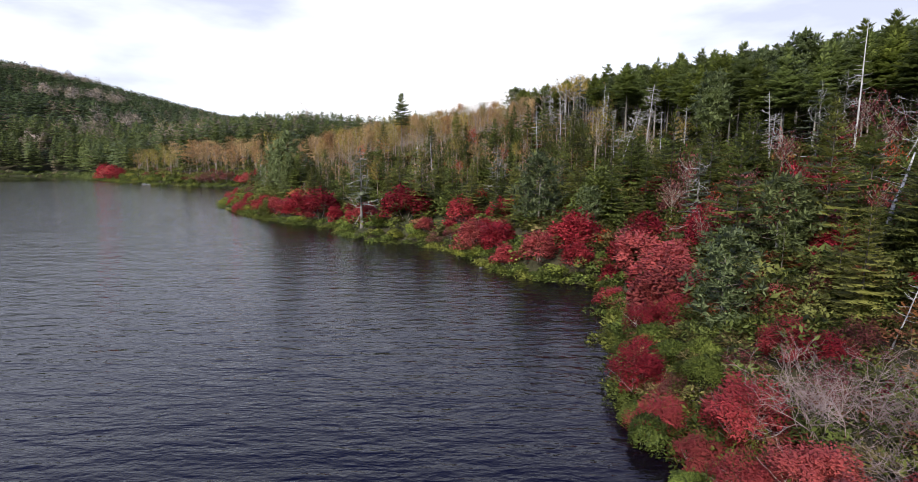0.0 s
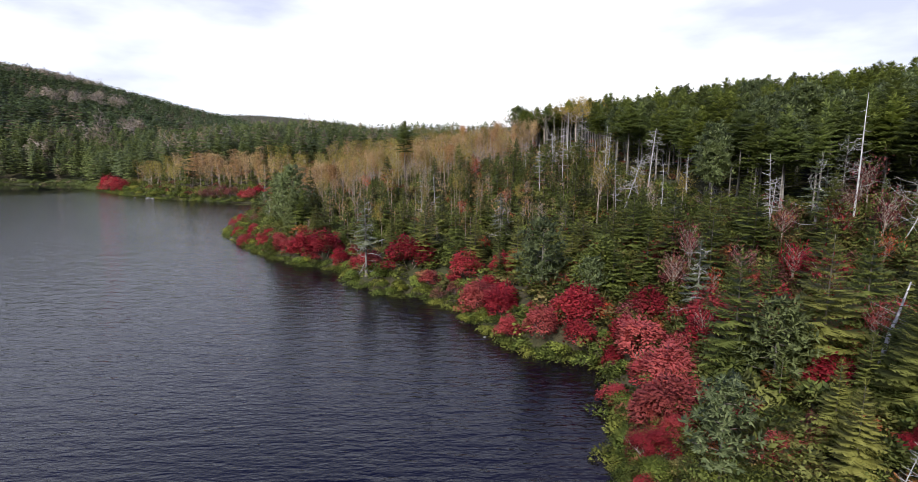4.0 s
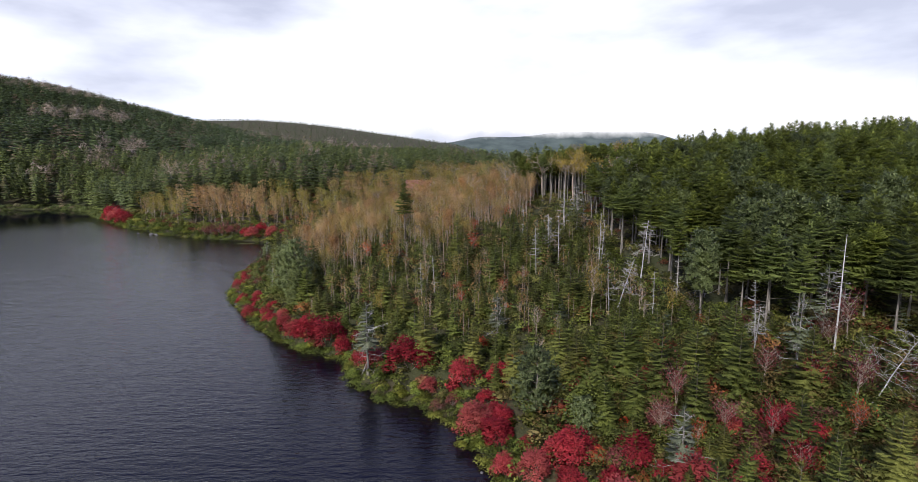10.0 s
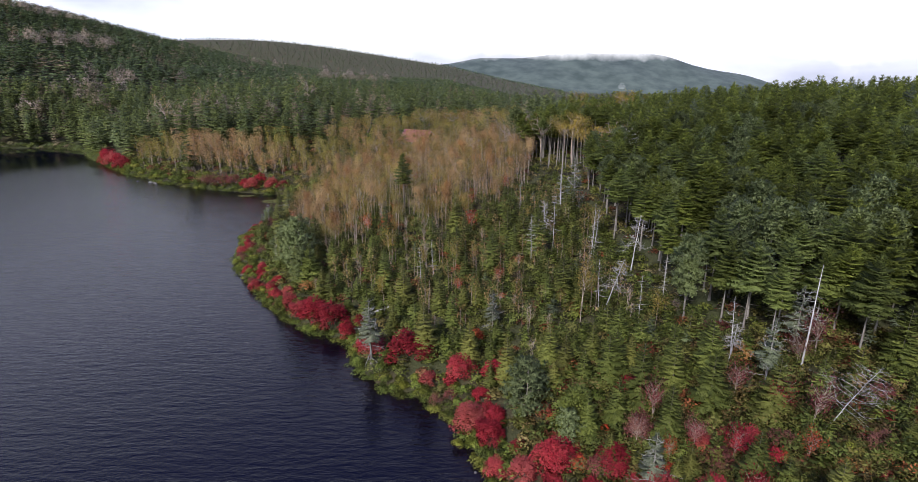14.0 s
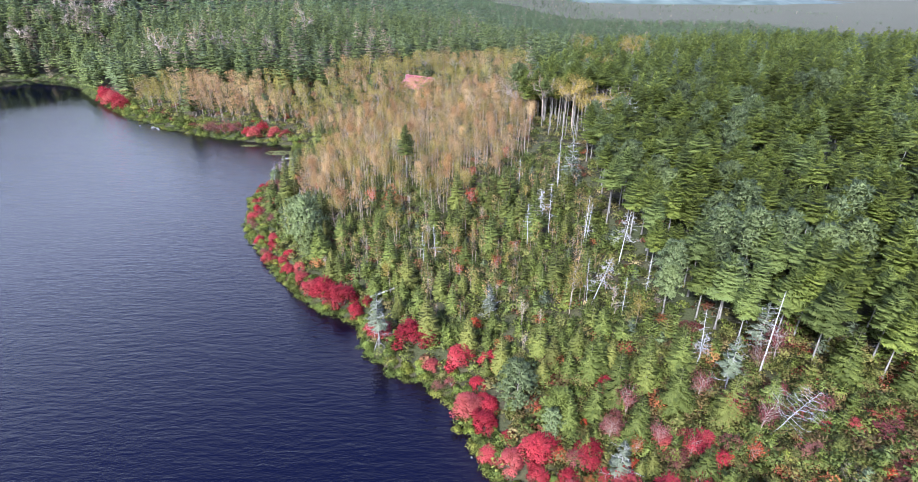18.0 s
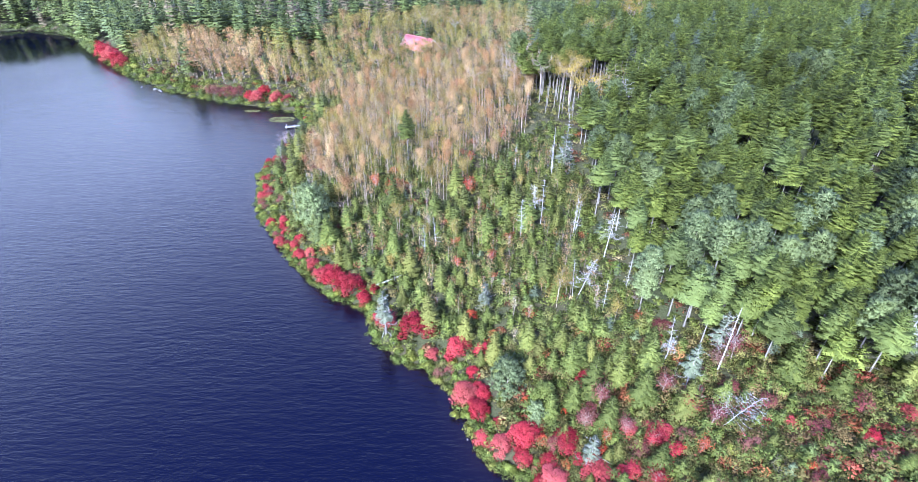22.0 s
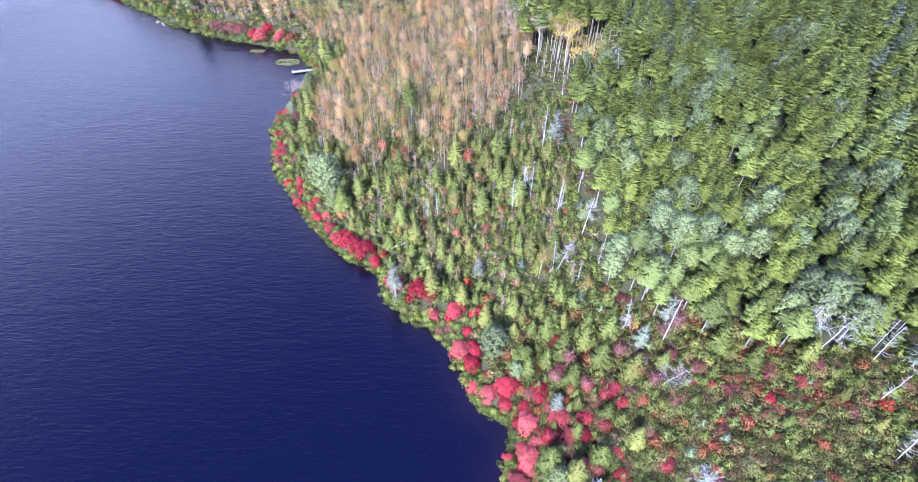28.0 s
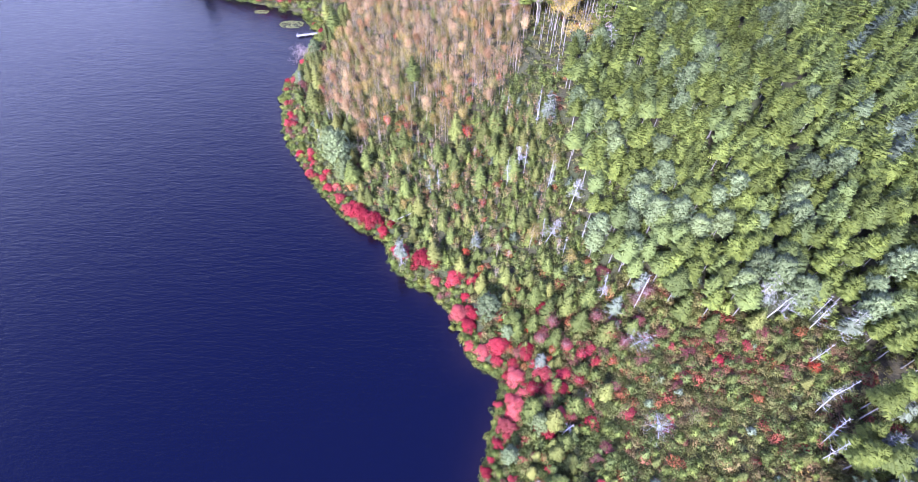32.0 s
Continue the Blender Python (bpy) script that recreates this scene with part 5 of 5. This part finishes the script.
# thin young birches between the larger ones
x, y = spread(rng, -58, 26, 105, 200, 2.5, birch_stand)
s = rng.uniform(0.5, 1.0, len(x))
pale = np.sin(0.13 * x + 0.5) * np.sin(0.09 * y) + rng.normal(0, 0.5, len(x)) < 0.1
scatter(THINTOP, "thin_birch_leaves", "sparse tan leaves of thin young birches", "woods", TANWOODS, x[pale], y[pale], s[pale])
scatter(THINTOP, "thin_yellow_birch_leaves", "sparse yellow leaves of thin young birches", "woods", YELLOWWOODS, x[~pale], y[~pale], s[~pale])
scatter(FUZZ, "thin_birch_poles", "thin pale poles of young birches", "tree trunks", PALEBARK, np.concatenate([x, x + 0.7]), np.concatenate([y, y - 0.6]), np.concatenate([s, s * 0.9]), shade=None)

# scattered birch poles over the open slope in front of the stand
x, y = spread(rng, -24, 27, 72, 122, 4.3, lambda x, y: (shore_dist(x, y) > 8) & ~birch_stand(x, y) & (x < edge_x(y)))
s = rng.uniform(0.4, 0.75, len(x))
scatter(THINTOP, "slope_birch_leaves", "few tan leaves on scattered birch poles", "woods", TANWOODS, x, y, s)
scatter(FUZZ, "slope_birch_poles", "thin pale birch poles scattered on the slope", "tree trunks", TWIG, np.concatenate([x, x + 0.6]), np.concatenate([y, y - 0.6]), np.concatenate([s, s * 0.9]), shade=None)

# undergrowth over the whole near slope
x, y = spread(rng, -62, 100, 2, 190, 3.0, lambda x, y: (shore_dist(x, y) > 1.0) & (x < edge_x(y) + 12) & ((y > 34) | (x > 34)))
scatter(LEAFY, "undergrowth", "low mixed undergrowth covering the slope", "undergrowth", UNDER, x, y, rng.uniform(0.7, 1.05, len(x)), shade=False)
x, y = spread(rng, -200, 32, 186, 275, 3.6, lambda x, y: (shore_dist(x, y) > 2) & ((y > 190) | (x < -60)))
scatter(LEAFY, "birch_undergrowth", "low undergrowth below the birches", "undergrowth", UNDER, x, y, rng.uniform(1.2, 1.7, len(x)), shade=False)
NEARLEAF = [dome_leaves(R(580 + k), 1.3, 1.5, 420, 7, 0.2, 0.6, 0.42) for k in range(3)]
x, y = spread(rng, 6, 36, -2, 36, 1.2, lambda x, y: (shore_dist(x, y) > 0.2) & ((y <= 34) & (x <= 34)))
scatter(NEARLEAF, "near_undergrowth", "olive and brown leafy undergrowth near the bank", "undergrowth", UNDER, x, y, rng.uniform(0.6, 1.0, len(x)), shade=False)
x, y = spread(rng, 9, 42, 3, 42, 1.9, lambda x, y: (shore_dist(x, y) > 2.2) & (rng.random(x.shape) < 0.75))
scatter(NEARLEAF, "near_slope_shrubs", "green leafy shrubs between the near trees", "shrubs", SHRUBGREEN, x, y, rng.uniform(0.9, 1.45, len(x)), shade=False)
MIDLEAF = [dome_leaves(R(584 + k), 1.5, 1.5, 260, 7, 0.3, 0.6, 0.42) for k in range(4)]
x, y = spread(rng, -58, 34, 60, 200, 2.8, lambda x, y: (shore_dist(x, y) > 3) & (x < edge_x(y) + 4))
scatter([dome_leaves(R(588 + k), 1.5, 1.5, 105, 7, 0.36, 0.6, 0.42) for k in range(3)], "pale_undergrowth", "pale olive and tan undergrowth below the birches", "undergrowth", PALEBRUSH, x, y, rng.uniform(0.7, 1.1, len(x)), shade=False)
x, y = spread(rng, 24, 130, 2, 140, 3.0, lambda x, y: tall_forest(x, y) & (x > edge_x(y) + 7) & (x < edge_x(y) + 50))
scatter(THICKET, "forest_understory", "young conifers below the closed canopy", "woods", WOODS, x, y, rng.uniform(0.8, 1.5, len(x)))
x, y = spread(rng, -345, -195, 270, 350, 2.6, lambda x, y: (shore_dist(x, y) > -1.5) & (shore_dist(x, y) < 5))
scatter(FRINGE, "dark_shore_fringe", "dark bushes at the foot of the far lakeside woods", "shrubs", LAKEWOODS, x, y, rng.uniform(1.3, 2.2, len(x)), shade=False)
x, y = spread(rng, 8, 78, 2, 60, 1.7, lambda x, y: (shore_dist(x, y) > 3) & ((y > 34) | (x > 34)) & (x < edge_x(y) + 12))
scatter(MIDLEAF, "slope_undergrowth", "brown, olive and dull red low shrubs covering the slope", "undergrowth", BRUSH, x, y, rng.uniform(0.85, 1.4, len(x)), shade=False)
x, y = spread(rng, -60, 84, 12, 130, 2.9, lambda x, y: (young_mix(x, y) & ((y > 58) | (rng.random(x.shape) < np.where(x > 22, 0.9, 0.35)))) | ((y > 100) & (shore_dist(x, y) > 5) & (x < 24) & (rng.random(x.shape) < 0.25)))
scatter(THICKET, "fir_thicket", "thicket of young green firs on the slope", "woods", WOODS, x, y, rng.uniform(0.55, 1.05, len(x)))

SHRUB = [dome_leaves(R(600 + k), 1.6, 2.3, 170, 8, 0.36, 0.6, 0.46) for k in range(5)]
x, y = spread(rng, -60, 84, 8, 128, 2.35, lambda x, y: (young_mix(x, y) | ((y > 104) & (shore_dist(x, y) > 4) & (x < 24))) & (rng.random(x.shape) < np.where((x > 28) & (y < 44), 0.75, 0.92)))
scatter(SHRUB, "slope_shrubs", "bright green leafy shrubs filling the slope", "shrubs", SHRUBGREEN, x, y, rng.uniform(0.65, 1.3, len(x)), shade=False)

# ---- boulders, log, jetty, floating leaves ----
rng = R(61)
for x, y, s in [(-48.2, 109.4, 1.1), (-47, 107.6, 0.7), (-45.8, 106.3, 0.6), (-49.3, 111, 0.6), (-44.5, 104.6, 0.55), (-40.5, 99.2, 0.5), (12.2, 40.9, 0.7), (8.6, 42.4, 0.35), (2.4, 47.7, 0.4), (-36.8, 94, 0.45), (-130.5, 219, 1.9), (-128, 217.5, 1.5), (-126.5, 216, 1.2), (-138, 222, 1.0), (-112, 210.4, 1.0), (-58.7, 140, 0.6)]:
    plant("boulder", x, y, s, z=0.08 * s)


def fallen_log():
    ob = thing("fallen_log", "bleached fallen trunk lying across the bushes", "log")
    pts = np.array([[-16.2, 82.0, 2.9], [-13, 83.1, 3.7], [-9.5, 84.4, 4.5], [-6.2, 85.9, 5.4]])
    part("trunk", tube(pts, [0.2, 0.17, 0.13, 0.07], 7), DEADWOOD, ob)
    st = []
    g = R(8)
    for k in range(7):
        q = along(pts, np.array([0.25 + 0.1 * k]))[0]
        d = unit(g.normal(0, 1, 3) + UP * 0.6)
        st.append(tube([q, q + d * 0.9], [0.04, 0.012], 4))
    st.append(tube([(-12.6, 83.2, gz(-12.6, 83.2) - 0.2), (-12.5, 83.3, 3.9)], [0.1, 0.08], 5))
    part("branches", merge(st), DEADWOOD, ob)


def box(x0, x1, y0, y1, z0, z1):
    v = np.array([[x, y, z] for z in (z0, z1) for y in (y0, y1) for x in (x0, x1)], float)
    f = [[0, 2, 3, 1], [4, 5, 7, 6], [0, 1, 5, 4], [2, 6, 7, 3], [0, 4, 6, 2], [1, 3, 7, 5]]
    return v, [t for a, b, c, d in f for t in ([a, b, c], [a, c, d])]


def jetty():
    ob = thing("jetty", "weathered pale wooden jetty over the water", "jetty")
    ob.matrix_basis = pose(-53.5, 177.6, 0.0, 0, 0, 196)
    for k in range(30):
        p = part("plank", box(k * 0.3, k * 0.3 + 0.27, -0.7, 0.7, 0.55, 0.61), PLANK, ob)
    for yy in (-0.55, 0.55):
        part("beam", box(0, 9.0, yy - 0.07, yy + 0.07, 0.38, 0.55), PLANK, ob)
        for k in range(4):
            part("post", box(0.4 + 2.7 * k - 0.08, 0.4 + 2.7 * k + 0.08, yy * 1.4 - 0.08, yy * 1.4 + 0.08, -2.0, 0.95 if k < 3 else 1.3), PLANK, ob)


def lily_patch(x, y, rx, ry, n, seed):
    g = R(seed)
    a, q = g.uniform(0, 6.28, n), np.sqrt(g.uniform(0, 1, n))
    b = np.stack([x + rx * q * np.cos(a), y + ry * q * np.sin(a), np.full(n, 0.03)], -1)
    w = np.stack([np.cos(a * 3), np.sin(a * 3), np.full(n, 0.02)], -1)
    L = g.uniform(0.3, 0.6, n)
    v, f = sprays(b, w, L, L * 0.8, 0.02)
    tagged(new("floating_plants", mesh_of("floating_plants", v, f, LILY)), "yellow-green floating water plants near the shore", "water plants", kind="stuff")


fallen_log()
jetty()
lily_patch(-66, 184, 4.5, 3.0, 420, 1)
lily_patch(-80, 193, 3.0, 1.5, 160, 2)


# ---- the lodge ----
def slab(a, b, c, d, t):
    """A thin board through four corners, t thick downwards."""
    top = np.array([a, b, c, d], float)
    v = np.concatenate([top, top - UP * t])
    f = [[0, 1, 2], [0, 2, 3], [4, 6, 5], [4, 7, 6]]
    for i in range(4):
        j = (i + 1) % 4
        f += [[i, i + 4, j + 4], [i, j + 4, j]]
    return v, f


def lodge():
    L, W, H, T = 12.5, 8.0, 3.6, 7.0
    ob = thing("lodge", "lodge with a faded red gabled roof and dormer among the birches", "house")
    ob.matrix_basis = pose(-16.3, 217.0, gz(-16.3, 217.0) - 1.4, 0, 0, -37)
    h, w = L / 2, W / 2
    part("wall", box(-h, h, -w, -w + 0.25, 0, H), PLASTER, ob)
    part("wall", box(-h, h, w - 0.25, w, 0, H), PLASTER, ob)
    for sx in (-1, 1):
        x0, x1 = sorted((sx * h, sx * (h - 0.25)))
        v = np.array([[x, y, z] for x in (x0, x1) for y, z in ((-w + 0.25, 0), (w - 0.25, 0), (w - 0.25, H), (0, T - 0.35), (-w + 0.25, H))], float)
        f = [[0, 1, 2], [0, 2, 4], [2, 3, 4], [5, 7, 6], [5, 9, 7], [7, 9, 8]]
        for i in range(5):
            j = (i + 1) % 5
            f += [[i, j, j + 5], [i, j + 5, i + 5]]
        part("gable_wall", (v, f), PLASTER, ob)
    o, e = 0.9, 0.8
    drop = (T - H) / w * e
    for sy in (-1, 1):
        roof = part("roof", slab((-h - o, 0, T), (h + o, 0, T), (h + o, sy * (w + e), H - drop), (-h - o, sy * (w + e), H - drop), 0.2), ROOFRED, ob, "faded red sheet roof slope")
        for k in range(9):
            x = -h - o + 0.2 + k * (L + 2 * o - 0.4) / 8
            part("seam", slab((x - 0.05, sy * 0.1, T), (x + 0.05, sy * 0.1, T), (x + 0.05, sy * (w + e), H - drop + 0.06), (x - 0.05, sy * (w + e), H - drop + 0.06), 0.05), ROOFRED, roof)
    part("ridge_cap", box(-h - o, h + o, -0.22, 0.22, T - 0.06, T + 0.12), ROOFRED, ob)
    for sx in (-1, 1):
        for sy in (-1, 1):
            x = sx * (h + o)
            part("bargeboard", slab((x, 0, T + 0.02), (x + sx * 0.12, 0, T + 0.02), (x + sx * 0.12, sy * (w + e), H - drop), (x, sy * (w + e), H - drop), 0.35), CREAM, ob)
    for cx in (0.6,):
        dm = part("dormer", box(cx - 0.8, cx + 0.8, -w + 1.0, -1.0, H + 0.8, H + 2.0), PLASTER, ob)
        for sx in (-1, 1):
            part("dormer_roof", slab((cx, -w + 0.6, H + 2.75), (cx, -0.4, H + 2.75), (cx + sx * 1.15, -0.4, H + 1.8), (cx + sx * 1.15, -w + 0.6, H + 1.8), 0.12), ROOFRED, dm)
        part("pane", box(cx - 0.5, cx + 0.5, -w + 0.94, -w + 1.0, H + 1.0, H + 1.8), DARKGLASS, dm)
    for k in range(5):
        x = -4.8 + 2.4 * k
        win = part("window", box(x - 0.75, x + 0.75, -w - 0.06, -w, 1.0, 2.5), CREAM, ob)
        for q in (-1, 1):
            part("pane", box(x + q * 0.34 - 0.28, x + q * 0.34 + 0.28, -w - 0.09, -w - 0.06, 1.15, 2.35), DARKGLASS, win)
    for k in range(3):
        y = -2.8 + 2.2 * k
        win = part("window", box(h, h + 0.06, y - 0.7, y + 0.7, 1.0, 2.5), CREAM, ob)
        part("pane", box(h + 0.06, h + 0.09, y - 0.55, y + 0.55, 1.15, 2.35), DARKGLASS, win)
    door = part("door", box(h, h + 0.08, 2.7, 3.6, 0.3, 2.35), CREAM, ob)
    part("handle", box(h + 0.08, h + 0.14, 2.8, 2.88, 1.2, 1.35), DARKGLASS, door)


lodge()


# ---- remote mountain and low cloud behind everything ----
def mountain():
    mat, n, l, bsdf = base_material("remote_wooded_slope")
    no = noise_node(n, l, 0.012, 6)
    # distance haze is put into the base colour as a blue-green cast
    l.new(mix_node(n, l, stretch(n, l, no, 0.35, 0.65), (0.038, 0.058, 0.055), (0.08, 0.108, 0.098)), bsdf.inputs["Base Color"])
    bsdf.inputs["Roughness"].default_value = 1.0
    xs, ys = np.linspace(-1500, 3200, 90), np.linspace(2700, 4200, 30)
    gx, gy = np.meshgrid(xs, ys)
    z = bump(gx, gy, 350, 3600, 1500, 600, 255) + bump(gx, gy, 1300, 3700, 700, 600, 110) + 14 * np.sin(gx / 90) * np.sin(gy / 130) - 92
    v = np.stack([gx, gy, z], -1).reshape(-1, 3)
    i, j = np.meshgrid(np.arange(89), np.arange(29))
    a = (j * 90 + i).ravel()
    ob = new("backdrop", mesh_of("backdrop", v, np.stack([a, a + 1, a + 91, a + 90], -1), mat, True))
    tagged(ob, "remote wooded mountain, blue-green with painted-in haze, under low cloud", "mountain", kind="structure")


def low_cloud():
    mat = bpy.data.materials.new("low_cloud")
    mat.use_nodes = True
    n, l = mat.node_tree.nodes, mat.node_tree.links
    n.clear()
    out = n.new("ShaderNodeOutputMaterial")
    tr, em, ms = n.new("ShaderNodeBsdfTransparent"), n.new("ShaderNodeEmission"), n.new("ShaderNodeMixShader")
    em.inputs["Color"].default_value, em.inputs["Strength"].default_value = (0.93, 0.95, 1.0, 1), 1.15
    tc, sp = n.new("ShaderNodeTexCoord"), n.new("ShaderNodeSeparateXYZ")
    l.new(tc.outputs["Object"], sp.inputs["Vector"])
    no = noise_node(n, l, 0.0035, 6)
    h = stretch(n, l, sp.outputs["Z"], 105, 205)
    ad = n.new("ShaderNodeMath")
    l.new(h, ad.inputs[0])
    l.new(stretch(n, l, no, 0.25, 0.75), ad.inputs[1])
    fac = stretch(n, l, ad.outputs[0], 0.7, 1.25)
    side = n.new("ShaderNodeMath")
    side.operation = "ABSOLUTE"
    shift = n.new("ShaderNodeMath")
    shift.inputs[1].default_value = -950
    l.new(sp.outputs["X"], shift.inputs[0])
    l.new(shift.outputs[0], side.inputs[0])
    for edge in (stretch(n, l, side.outputs[0], 2200, 1100), stretch(n, l, sp.outputs["Z"], 520, 300)):
        mu = n.new("ShaderNodeMath")
        mu.operation = "MULTIPLY"
        l.new(fac, mu.inputs[0])
        l.new(edge, mu.inputs[1])
        fac = mu.outputs[0]
    l.new(fac, ms.inputs[0])
    l.new(tr.outputs["BSDF"], ms.inputs[1])
    l.new(em.outputs["Emission"], ms.inputs[2])
    l.new(ms.outputs["Shader"], out.inputs["Surface"])
    xs, zs = np.linspace(-1400, 3300, 40), np.linspace(0, 520, 8)
    gx, gzz = np.meshgrid(xs, zs)
    v = np.stack([gx, 2650 + 60 * np.sin(gx / 300) + 0.25 * gzz, gzz], -1).reshape(-1, 3)
    i, j = np.meshgrid(np.arange(39), np.arange(7))
    a = (j * 40 + i).ravel()
    ob = new("low_cloud", mesh_of("low_cloud", v, np.stack([a, a + 1, a + 41, a + 40], -1), mat, True))
    ob.visible_shadow = False
    tagged(ob, "white low cloud hanging over the remote mountain", "cloud", kind="structure")


mountain()
low_cloud()
